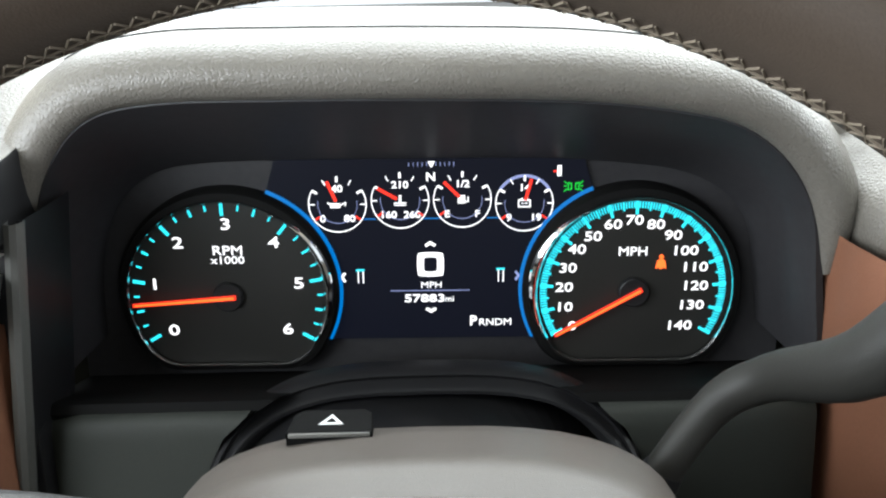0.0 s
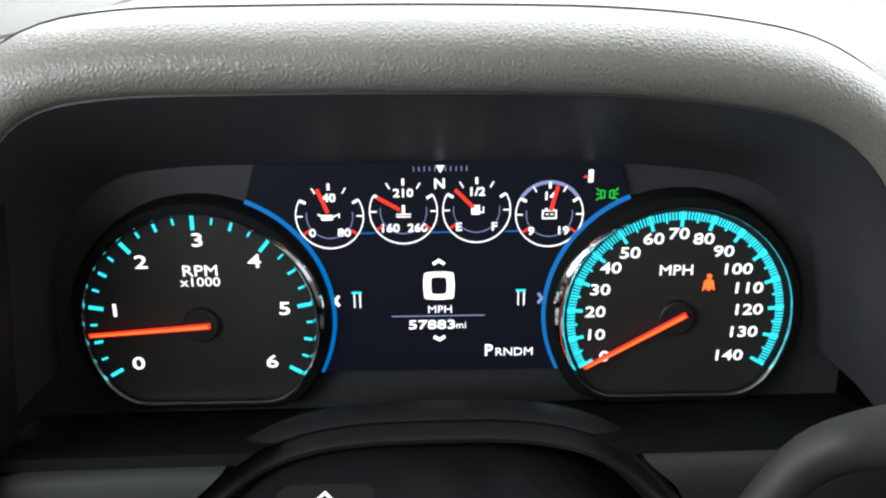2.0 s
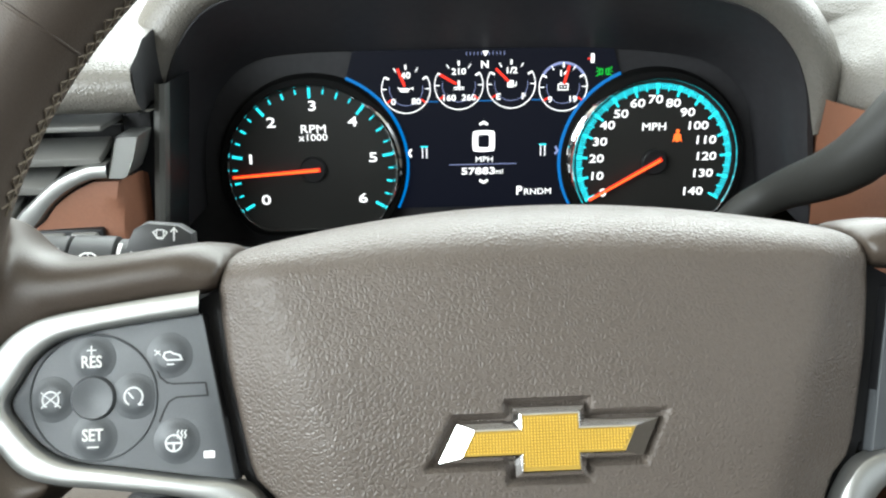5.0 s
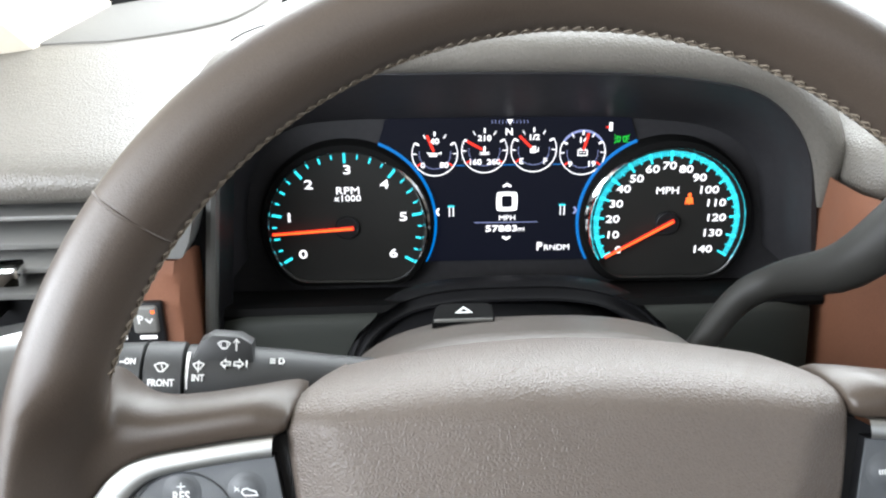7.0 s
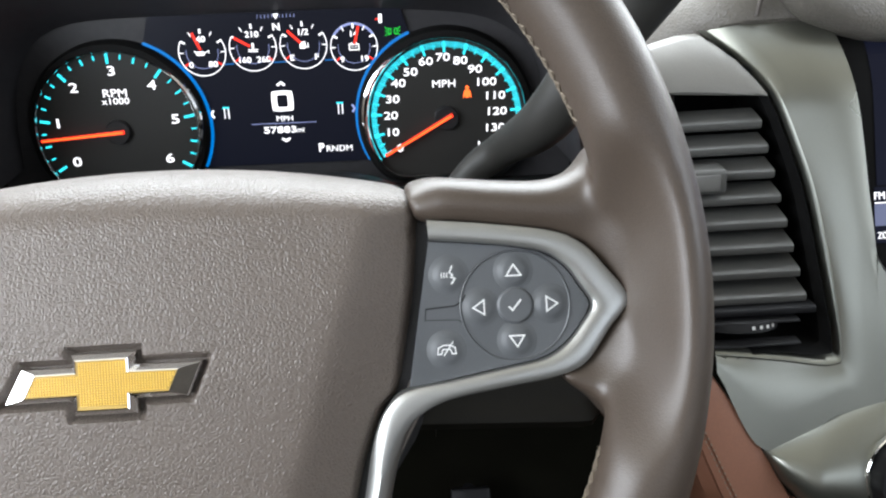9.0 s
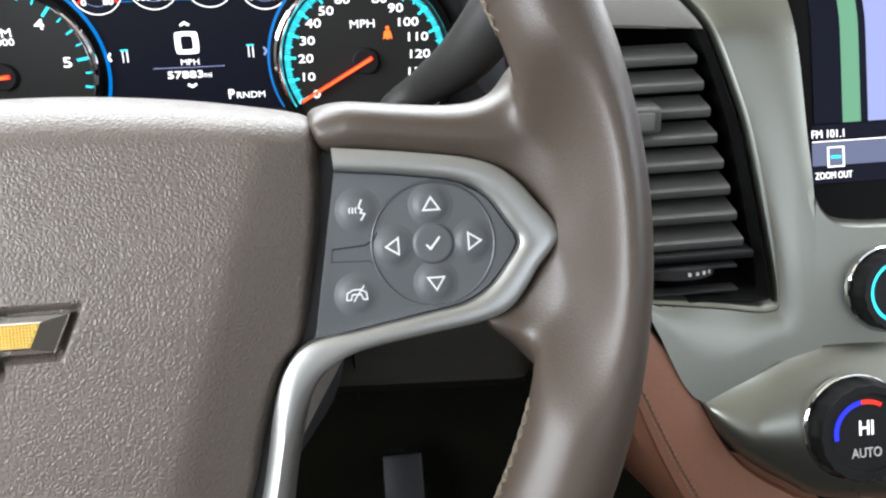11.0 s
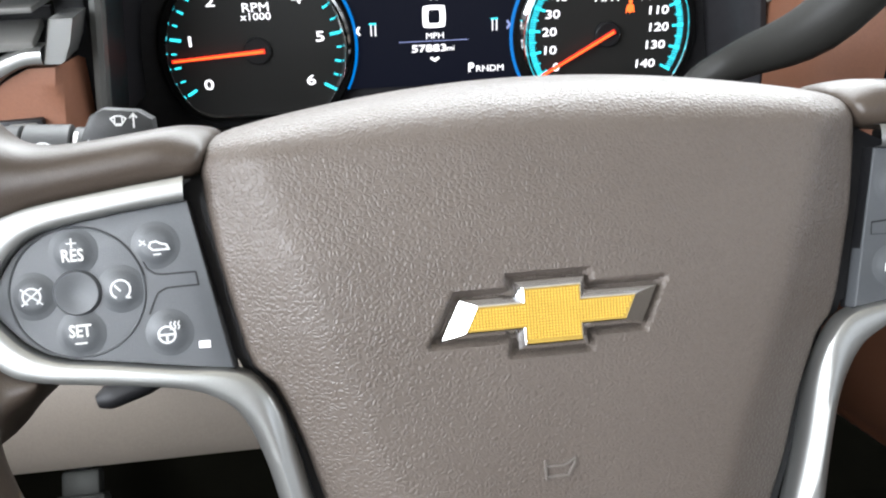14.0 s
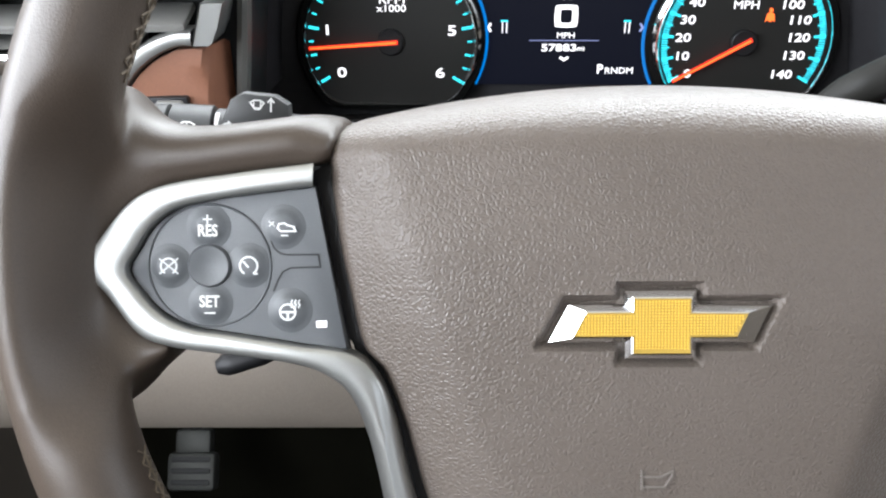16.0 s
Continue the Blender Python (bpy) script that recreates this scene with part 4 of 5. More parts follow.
def pad_left():
    rings = []
    for i, (y, z) in enumerate(PAD + [(0.62, 0.865), (0.74, 0.888)]):
        x1 = -0.178 - 0.003 * ease(3.5, 6.5, i) - 0.006 * ease(6.6, 8.2, i) + 0.022 * ease(8.8, 10.5, i)
        rings.append([Vector((-0.62 + (x1 + 0.62) * j / 12, y, z)) for j in range(13)])
    ends = [r[-1] for r in rings[6:10]]
    ob = part("dash_pad_left", loft(rings), M_PAD)
    # Pad end: charcoal colour paints in the shading at this corner.
    part("pad_end", loft([ends, [q + Vector((0.0010, 0, -0.0020)) for q in ends], [Vector((q.x + 0.0012, q.y, 0.788)) for q in ends]]), M_CHAR, ob, "end of the pad, coloured dark for its shade")
    return tagged(ob, "grained taupe dashboard pad over the side vent", "dashboard", kind="structure")


PAD_R = [(0.40, 0.770), (0.380, 0.770), (0.368, 0.775), (0.3625, 0.784), (0.364, 0.794), (0.371, 0.803), (0.390, 0.8115), (0.42, 0.820), (0.45, 0.8275), (0.49, 0.8375), (0.54, 0.849), (0.62, 0.858), (0.80, 0.876)]


def pad_right():
    rings = []
    for i, (y, z) in enumerate(PAD_R):
        row = []
        for j in range(41):
            x = (0.2215 - 0.0815 * ease(5.5, 10, i)) + 0.96 * (j / 40) ** 2.2
            e = ease(0.215, 0.290, x)
            if i < 7:
                g = ease(-0.6, 6, j) ** 0.5
                y, z = 0.405 + (PAD_R[i][0] - 0.405) * g, 0.806 + (PAD_R[i][1] - 0.806) * g
            row.append(Vector((x, y + (0.062 * (1 - e) + 0.012 * e) * ease(0.52, 0.42, y), z + (-0.018 * (1 - e) + 0.014 * e) * ease(0.60, 0.45, y))))
        rings.append(row)
    ob = part("dash_pad_right", loft(rings), M_PAD)
    return tagged(ob, "grained taupe dashboard pad beside the hood", "dashboard", kind="structure")


pad_left()
pad_right()
GR_N = spline([(-0.50, 0.530, 0.8465), (-0.327, 0.559, 0.8535), (-0.269, 0.566, 0.8550), (-0.202, 0.602, 0.8625), (-0.172, 0.672, 0.8760), (-0.160, 0.715, 0.8845)], 6)
GR_F = spline([(-0.50, 0.600, 0.8620), (-0.34, 0.620, 0.8660), (-0.300, 0.650, 0.8725), (-0.240, 0.680, 0.8785), (-0.180, 0.702, 0.8825), (-0.158, 0.722, 0.8862)], 6)
tagged(part("defroster_panel", loft([[a + (b - a) * t + Vector((0, 0, h)) for a, b in zip(GR_N, GR_F)] for t, h in ((0, -0.002), (0, 0.0005), (0.015, 0.0010), (0.5, 0.0016), (1.0, 0.0014))]), M_GRILLE), "grey perforated defroster panel by the windshield", "dashboard", kind="structure")
tagged(part("dash_top", loft([[Vector((x, y, z)) for x in (-0.17, 0.0, 0.2, 0.3, 1.15)] for y, z in ((0.60, 0.846), (0.75, 0.858), (0.86, 0.873))]), M_PAD), "pale sunlit dashboard top below the windshield", "dashboard", kind="structure")
tagged(part("windshield_frit", loft([[q + Vector((0, d, 0.0005 + h * (0.0100 + 0.0080 * ease(-0.22, -0.31, q.x)) * ease(-0.165, -0.20, q.x))) for q in GR_F] for d, h in ((-0.004, 0), (0.004, 0.6), (0.012, 1.0), (0.04, 1.1))]), M_WELL), "black band at the foot of the windshield", "windshield", kind="structure")
foot = [Vector(q) for q in ((-0.327, 0.557, 0.845), (-0.312, 0.604, 0.858), (-0.298, 0.652, 0.868), (-0.40, 0.74, 0.870), (-0.52, 0.62, 0.850), (-0.46, 0.50, 0.835))]
tagged(part("pillar_driver", loft([[q + Vector((-0.26, -0.36, 0.44)) * k for q in foot] for k in (0, 0.06, 0.5, 1.0)], closed=True), M_CREAM), "cream windshield pillar trim", "pillar", kind="structure")

# ---- column ----
column = thing("steering_column", Matrix.Identity(4), "taupe column cover in a black boot", "steering column")


def half_round(y, cx, w, top, base, n=24, p=2.4):
    out = []
    for k in range(n + 1):
        a = math.pi * (1 - k / n)
        c, s = math.cos(a), math.sin(a)
        out.append(Vector((cx + w * math.copysign(abs(c) ** (2 / p), c), y, base + (top - base) * abs(s) ** (2 / p))))
    return out


part("column_cover", loft([half_round(0.17, 0.004, 0.080, 0.728, 0.655), half_round(0.23, 0.006, 0.095, 0.734, 0.655, p=2.8), half_round(0.275, 0.006, 0.103, 0.7340, 0.655, p=2.8), half_round(0.292, 0.006, 0.107, 0.7385, 0.655, p=2.8), half_round(0.298, 0.006, 0.108, 0.7390, 0.655, p=2.8), half_round(0.305, 0.006, 0.1085, 0.7365, 0.655, p=2.8), half_round(0.335, 0.007, 0.110, 0.7285, 0.655, p=2.8), half_round(0.347, 0.007, 0.110, 0.7245, 0.655, p=2.8), half_round(0.351, 0.007, 0.108, 0.7190, 0.655, p=2.8), half_round(0.352, 0.007, 0.100, 0.700, 0.655, p=2.8)]), M_COVER, column, "taupe upper column cover")
part("column_lower_cover", loft([[Vector((q.x, q.y, 1.31 - q.z)) for q in half_round(y, 0.006, w, 0.655 + d, 0.655)] for y, w, d in ((0.17, 0.07, 0.05), (0.25, 0.095, 0.07), (0.35, 0.107, 0.075), (0.42, 0.108, 0.08))]), M_CHAR, column, "dark grey lower column cover")


def tilted(top, w, base=0.57, y0=0.408, tilt=1.25, p=3.0, dy=0.0):
    """Half round opening in a plane that leans away at its top."""
    return [Vector((q.x, y0 + tilt * (max(q.z, 0.62) - 0.665) + dy, q.z)) for q in half_round(0, 0.005, w, top, base, 32, p)]


part("boot", loft([half_round(0.345, 0.006, 0.098, 0.706, 0.56, p=2.8), half_round(0.375, 0.006, 0.099, 0.694, 0.56, p=2.8), tilted(0.6885, 0.101, 0.63, p=3, dy=0.014), tilted(0.6905, 0.1035, 0.64, p=3, dy=0.006)]), M_BLACK, column, "black rubber boot")
part("boot_frame", loft([tilted(t, w, 0.64, p=3.1, dy=d) for t, w, d in ((0.6890, 0.1020, 0.010), (0.6905, 0.1030, 0.002), (0.6925, 0.1045, -0.0005), (0.6940, 0.1055, -0.0005), (0.6950, 0.1062, 0.002), (0.6965, 0.1070, 0.0025), (0.6985, 0.1082, -0.0015), (0.7005, 0.1095, -0.001), (0.7012, 0.1105, 0.003), (0.7008, 0.1110, 0.010))] + [[Vector((q.x * 1.02, 0.472, min(q.z, 0.679))) for q in tilted(0.701, 0.111, 0.64, p=3.1)]]), M_BLACK, column, "black hooded double frame round the boot")
hz = CX((-0.0295, 0.3390, 0.7315)) @ Matrix.Rotation(radians(8), 4, "X")
bm = prism([(-0.0175, -0.0075), (-0.0155, 0.0045), (-0.0120, 0.0075), (0.0130, 0.0075), (0.0160, 0.0045), (0.0165, -0.0075)], -0.010, 0.0015, 0.0012)
bm.transform(hz)
hbut = part("hazard_button", bm, M_WELL, column, "dark grey hazard switch")
bm = polyline([(-0.0038, -0.0026), (0.0038, -0.0026), (0.0, 0.0024)], 0.0011, 0.0012, 0.0018, True)
bm.transform(hz)
part("hazard_symbol", bm, M_ICON, hbut, "white triangle", smooth=False)
bm = box(-0.0165, 0.0155, -0.0080, -0.0070, -0.0012, 0.0008, 0.0004)
bm.transform(hz)
part("hazard_edge", bm, M_VANE, hbut)

# ---- column levers ----
tilt = thing("tilt_lever", Matrix.Identity(4), "short black tilt lever below the column cover", "lever")
part("tilt_arm", tube(spline([(-0.090, 0.330, 0.612), (-0.135, 0.318, 0.613), (-0.165, 0.306, 0.609), (-0.188, 0.300, 0.604)], 5), [0.006] * 5 + [0.0065] * 5 + [0.0075] * 4 + [0.007, 0.004], 14, 0.8), M_BLACK, tilt, "rounded black arm")

lever = thing("gear_lever", Matrix.Identity(4), "black column gear lever angled up beside the wheel", "gear lever")
LV = spline([(0.104, 0.366, 0.672), (0.1105, 0.3610, 0.6935), (0.1325, 0.3660, 0.7215), (0.1515, 0.3560, 0.7385), (0.1700, 0.3160, 0.7638), (0.1960, 0.2985, 0.8050), (0.2170, 0.2975, 0.8320), (0.2372, 0.2970, 0.8577)], 5)
LN = len(LV) - 1
LR = [0.0080 + 0.0010 * ease(8, 13, i) + 0.0040 * ease(13, 22, i) + 0.0036 * ease(20, 33, i) for i in range(LN + 1)]
part("lever_arm", tube(LV, LR, 24, 1.06), M_LEVER, lever, "dark grey moulded lever arm")
part("lever_collar", tube(LV[2:6], [0.0084, 0.0094, 0.0094, 0.0084], 18, 1.05), M_BLACK, lever, "black collar at the foot")
ld = (LV[-1] - LV[-3]).normalized()
part("lever_cap", tube([LV[-1] + ld * d for d in (-0.0005, 0.0005, 0.001, 0.017, 0.0195, 0.020)], [0.0160, 0.0166, 0.0168, 0.0166, 0.0156, 0.012], 24, 1.06), M_BLACK, lever, "black end cap with a small switch")
part("grip_seam", tube([LV[-1] + ld * d for d in (-0.0016, -0.0010, -0.0004)], [0.0164, 0.0171, 0.0164], 24, 1.06), M_BLACK, lever, "dark joint below the cap")
side = Vector((-0.35, -0.90, 0.20))
side = (side - ld * side.dot(ld)).normalized()
acr = side.cross(ld)
bm = prism([(-0.003, -0.006), (-0.0035, 0.0), (-0.001, 0.006), (0.001, 0.0055), (0.002, 0.0), (0.001, -0.006)], -0.002, 0.0005)
q = LV[-1] + ld * 0.010 + side * 0.0172
bm.transform(Matrix(((ld.x, acr.x, side.x, q.x), (ld.y, acr.y, side.y, q.y), (ld.z, acr.z, side.z, q.z), (0, 0, 0, 1))))
part("cap_switch", bm, M_VANE, lever, "grey switch on the cap", smooth=False)

stalk = thing("turn_signal_stalk", Matrix.Identity(4), "dark grey multifunction stalk with white printed symbols", "stalk")
S0, S1 = Vector((-0.075, 0.2655, 0.7325)), Vector((-0.212, 0.2535, 0.7435))
SD = (S1 - S0).normalized()


def along(d):
    return S0 + SD * d


def barrel(d):
    return tube([along(x) for x, r in d], [r for x, r in d], 28)


part("stalk_body", barrel([(0.0, 0.010), (0.02, 0.0115), (0.04, 0.0140), (0.06, 0.0156), (0.0845, 0.0162), (0.085, 0.0156)]), M_STALK, stalk)
part("wiper_ring", barrel([(0.0858, 0.0160), (0.0864, 0.0173), (0.1022, 0.0175), (0.1028, 0.0165)]), M_STALK, stalk, "turning wiper collar")
part("lamp_ring", barrel([(0.1036, 0.0163), (0.1042, 0.0172), (0.124, 0.0165), (0.131, 0.0140), (0.133, 0.007)]), M_STALK, stalk, "rounded lamp switch end")
# face frame of the stalk: x along it, y up, z towards the driver
ax = -SD
nz = Vector((0, -1, 0.25)).normalized()
nz = (nz - ax * nz.dot(ax)).normalized()
ay = nz.cross(ax)
FACE = Matrix(((ax.x, ay.x, nz.x, S0.x), (ax.y, ay.y, nz.y, S0.y), (ax.z, ay.z, nz.z, S0.z), (0, 0, 0, 1)))
bm = prism([(-0.083, 0.010), (-0.0785, 0.0205), (-0.0735, 0.0236), (-0.061, 0.0228), (-0.0555, 0.0195), (-0.0545, 0.010)], 0.000, 0.011, 0.002)
bm.transform(FACE)
part("wash_paddle", bm, M_STALK, stalk, "raised washer paddle")
fan = [(-1, 0.4), (-0.4, 0.75), (0.4, 0.75), (1, 0.4), (0.35, -0.55), (-0.35, -0.55)]


def on_barrel(deg, r):
    """Frame on the stalk's round at an angle above its front: x along it, z outward."""
    upw = Vector((0, 0, 1))
    upw = (upw - ax * upw.dot(ax)).normalized()
    fwd = ax.cross(upw)
    z = fwd * math.cos(radians(deg)) + upw * math.sin(radians(deg))
    y = z.cross(ax)
    return Matrix(((ax.x, y.x, z.x, S0.x + z.x * r), (ax.y, y.y, z.y, S0.y + z.y * r), (ax.z, y.z, z.z, S0.z + z.z * r), (0, 0, 0, 1)))


def stalk_icon(pts, x, deg, r, s, w, closed=True):
    bm = polyline([(x + a * s, b * s) for a, b in pts], w, -0.0012, 0.0003, closed)
    bm.transform(on_barrel(deg, r))
    part("symbol", bm, M_WHITE, stalk, smooth=False)


def paddle_icon(pts, x, y, s, w, closed=True):
    bm = polyline([(x + a * s, y + b * s) for a, b in pts], w, 0.0095, 0.0113, closed)
    bm.transform(FACE)
    part("symbol", bm, M_WHITE, stalk, smooth=False)


LEFT = [(-1, 0), (-0.2, 0.8), (-0.2, 0.35), (0.7, 0.35), (0.7, -0.35), (-0.2, -0.35), (-0.2, -0.8)]
paddle_icon(fan, -0.0680, 0.0186, 0.0027, 0.0005)
paddle_icon([(-0.5, 0.6), (-0.5, -0.5), (0.5, -0.5), (0.5, 0.6)], -0.0680, 0.0190, 0.0027, 0.0004, False)
paddle_icon([(0, 1), (0, -1)], -0.0626, 0.0188, 0.0026, 0.0006, False)
paddle_icon([(-0.5, 0.4), (0, 1), (0.5, 0.4)], -0.0626, 0.0188, 0.0026, 0.0006, False)
stalk_icon(LEFT, -0.0668, 54, 0.0167, 0.0024, 0.0005)
stalk_icon([(-a, b) for a, b in LEFT], -0.0618, 54, 0.0165, 0.0024, 0.0005)
stalk_icon([(0, 0.8), (0, -0.8)], -0.0580, 54, 0.0164, 0.0020, 0.0007, False)
stalk_icon([(-0.4, 0.8), (0.5, 0.8), (1, 0), (0.5, -0.8), (-0.4, -0.8)], -0.0430, 63, 0.0146, 0.0016, 0.0005)
for d in (0.5, 0, -0.5):
    stalk_icon([(-1.9, d * 1.1), (-0.7, d)], -0.0440, 63, 0.0146, 0.0020, 0.0004, False)
stalk_icon(fan, -0.0948, 46, 0.0175, 0.0029, 0.0005)
stalk_icon([(-0.1, 0.75), (0.3, -0.5)], -0.0948, 46, 0.0175, 0.0033, 0.0004, False)
stalk_icon(fan, -0.0790, 50, 0.0163, 0.0023, 0.0005)
stalk_icon([(0, 0.9), (0, -0.9)], -0.0790, 50, 0.0163, 0.0030, 0.0006, False)
for d, w in ((22, 0.0007), (38, 0.0010), (54, 0.0013), (69, 0.0016)):
    stalk_icon([(0, 0.75), (0, -0.75)], -0.0838, d, 0.0162, 0.0030, w, False)
for words, size, x, deg, r in (("FRONT", 0.0043, -0.0946, 24, 0.0176), ("INT", 0.0042, -0.0789, 31, 0.0163), ("OFF", 0.0040, -0.0800, 0, 0.0163), ("ON", 0.0038, -0.1085, 56, 0.0173)):
    write("lettering", words, size, x, 0, 0.0002, M_WHITE, stalk, 0.82, bold=0.00012, m=on_barrel(deg, r))
stalk_icon([(-0.6, 0), (0.6, 0)], -0.1120, 56, 0.0172, 0.0016, 0.0006, False)

# ---- dash, door side ----
side_panel = thing("side_trim_panel", Matrix.Identity(4), "saddle brown leather trim panel beside the instruments", "trim panel")
def dash_y(x):
    """Depth of the dash face beside the instruments; its inner edge turns away."""
    return 0.373 + 0.004 * ease(-0.26, -0.205, x) + 0.030 * ease(-0.1985, -0.1885, x) ** 2


BR_R = spline([(-0.1888, 0.7525), (-0.1890, 0.720), (-0.1900, 0.680), (-0.1910, 0.640), (-0.1920, 0.55)], 6)
BR_L = spline([(-0.2092, 0.7522), (-0.2228, 0.7456), (-0.2354, 0.7335), (-0.2500, 0.7050), (-0.2640, 0.55)], 6)
part("panel_face", loft([[Vector((a.x + (b.x - a.x) * t, dash_y(a.x + (b.x - a.x) * t), a.y + (b.y - a.y) * t - 0.003 * ease(0.1, 0, t))) for a, b in zip(BR_R, BR_L)] for t in (0, 0.04, 0.08, 0.12, 0.17, 0.22, 0.35, 0.6, 1.0)]), M_BROWN, side_panel)
part("panel_top", loft([[Vector((-0.224, y, 0.7440)), Vector((-0.2092, y, 0.7515)), Vector((-0.1985, y, 0.7522)), Vector((-0.1950, y, 0.7515))] for y in (0.3770, 0.395)]), M_BROWN, side_panel)
switches = thing("park_aid_switches", CX((-0.2235, 0.3735, 0.7155)) @ Matrix.Rotation(radians(90), 4, "X"), "pair of grey park aid buttons with white symbols", "switch")
part("switch_frame", box(-0.0195, 0.0170, -0.0260, 0.0120, -0.008, 0.0008, 0.001), M_BLACK, switches)
for kx, mark in ((0.0075, "P"), (-0.0100, "")):
    key = part("switch_key", box(kx - 0.0074, kx + 0.0074, -0.0070, 0.0105, -0.006, 0.0032, 0.0018, 3), M_VANE, switches)
    part("switch_light", box(kx - 0.0050, kx + 0.0050, -0.0112, -0.0090, -0.006, 0.0016, 0.0004), G_WHITE, switches, "lit white bar")
    if mark:
        write("lettering", mark, 0.0074, kx - 0.0026, 0.0022, 0.0034, M_WHITE, key, 0.95, bold=0.0002)
        part("symbol", polyline([(kx + 0.0004, 0.0030), (kx + 0.0028, 0.0004), (kx + 0.0046, 0.0030)], 0.0011, 0.0028, 0.0036), M_WHITE, key, smooth=False)
        part("symbol", box(kx + 0.0040, kx + 0.0062, 0.0062, 0.0082, 0.0028, 0.0035), G_ORANGE, key, "small amber light", smooth=False)
    else:
        part("symbol", polyline([(kx - 0.003, 0.004), (kx + 0.003, 0.004), (kx - 0.002, -0.002)], 0.0012, 0.0028, 0.0036), M_WHITE, key, smooth=False)

sv = thing("side_air_vent", Matrix.Identity(4), "dark grey air vent with silver surround below the pad", "air vent")
part("vent_back", box(-0.46, -0.205, 0.42, 0.425, 0.69, 0.775), M_BLACK, sv)
part("vent_roof", box(-0.46, -0.200, 0.374, 0.422, 0.7795, 0.7825, 0.001), M_VANE, sv, "grey upper edge")
for z, x1 in ((0.7665, -0.204), (0.7515, -0.232), (0.7350, -0.256)):
    bm = box(-0.46, x1, -0.013, 0.013, -0.0024, 0.0024, 0.0012)
    bm.transform(CX((0, 0.390, z)) @ Matrix.Rotation(radians(16), 4, "X"))
    part("slat", bm, M_VANE, sv)
for x in (-0.40, -0.36, -0.32, -0.28, -0.245):
    part("blade", box(x - 0.001, x + 0.001, 0.402, 0.420, 0.705, 0.779), M_CHAR, sv)
part("vent_tab", box(-0.312, -0.284, 0.370, 0.392, 0.740, 0.7525, 0.003), M_CHROME, sv, "chrome adjusting tab")
part("silver_corner", loft([[Vector((x, y, z)) for x, z in ((-0.1930, 0.7765), (-0.1815, 0.7765), (-0.1855, 0.7640), (-0.1895, 0.7560), (-0.1915, 0.7545), (-0.2000, 0.7545))] for y in (0.3735, 0.3725, 0.400)], closed=True, cap=True), M_SILVER, sv, "silver corner piece")
SW_I = spline([(-0.2000, 0.7540), (-0.2095, 0.7535), (-0.2235, 0.7465), (-0.2362, 0.7340), (-0.2510, 0.7050), (-0.2650, 0.56)], 6)
SW_O = spline([(-0.2000, 0.7626), (-0.2110, 0.7615), (-0.2285, 0.7545), (-0.2480, 0.7390), (-0.2850, 0.7120), (-0.46, 0.690)], 6)
part("silver_sweep", loft([[Vector((a.x + (b.x - a.x) * t, 0.3765 - l, a.y + (b.y - a.y) * t)) for a, b in zip(SW_I, SW_O)] for t, l in ((0, -0.004), (0.02, 0.002), (0.15, 0.0042), (0.5, 0.005), (0.85, 0.0042), (0.97, 0.002), (1.0, -0.012))]), M_SILVER, sv, "satin silver sweep below the vent")
part("side_cheek", box(-0.200, -0.1845, 0.410, 0.452, 0.50, 0.785, 0.001), M_BLACK, surround, "black cheek beside the visor")
part("side_liner", loft([[Vector((x + (z - 0.773) * 0.119, y, z)) for x, y in ((-0.1765, 0.404), (-0.1745, 0.406), (-0.1755, 0.46))] for z in (0.800, 0.50)]), M_BLACK, surround, "black liner behind the strip")
part("bezel_strip", loft([[Vector((x + dx + (z - 0.773) * 0.119, y, z)) for dx, y in ((-0.0012, 0.406), (-0.0006, 0.402), (0.0, 0.3985), (0.0030, 0.3975), (0.0055, 0.3990), (0.0062, 0.402), (0.0064, 0.406))] for x, z in ((-0.1800, 0.800), (-0.1802, 0.72), (-0.1804, 0.50))]), M_SLAT, surround, "slim grey edge strip")

# lower panel below the instruments
for nm, sg, x0 in (("lower_dash_panel_left", -1, -0.190), ("lower_dash_panel_right", 1, 0.205)):
    tagged(part(nm, loft([[Vector((x0 + (0.005 + sg * e - x0) * k / 5, y + 0.006 * ease(0.3, 0, k / 5) ** 2, z - 0.004 * ease(0.25, 0, k / 5) ** 2)) for k in range(6)] for y, z, e in ((0.440, 0.692, 0.088), (0.426, 0.692, 0.088), (0.4225, 0.6905, 0.0895), (0.4205, 0.687, 0.0935), (0.4195, 0.680, 0.1015), (0.418, 0.665, 0.1095), (0.412, 0.59, 0.110))]), M_LOWER), "soft charcoal panel below the instruments", "panel", kind="structure")

# ---- knee area ----
tagged(part("knee_panel_left", loft([[Vector((x, y, z)) for x in (-0.62, -0.4, -0.26, -0.12, -0.05)] for y, z in ((0.41, 0.600), (0.37, 0.598), (0.345, 0.588), (0.340, 0.575), (0.341, 0.542), (0.347, 0.529), (0.360, 0.524), (0.42, 0.522))]), M_BEIGE), "taupe knee panel below the dashboard", "panel", kind="structure")
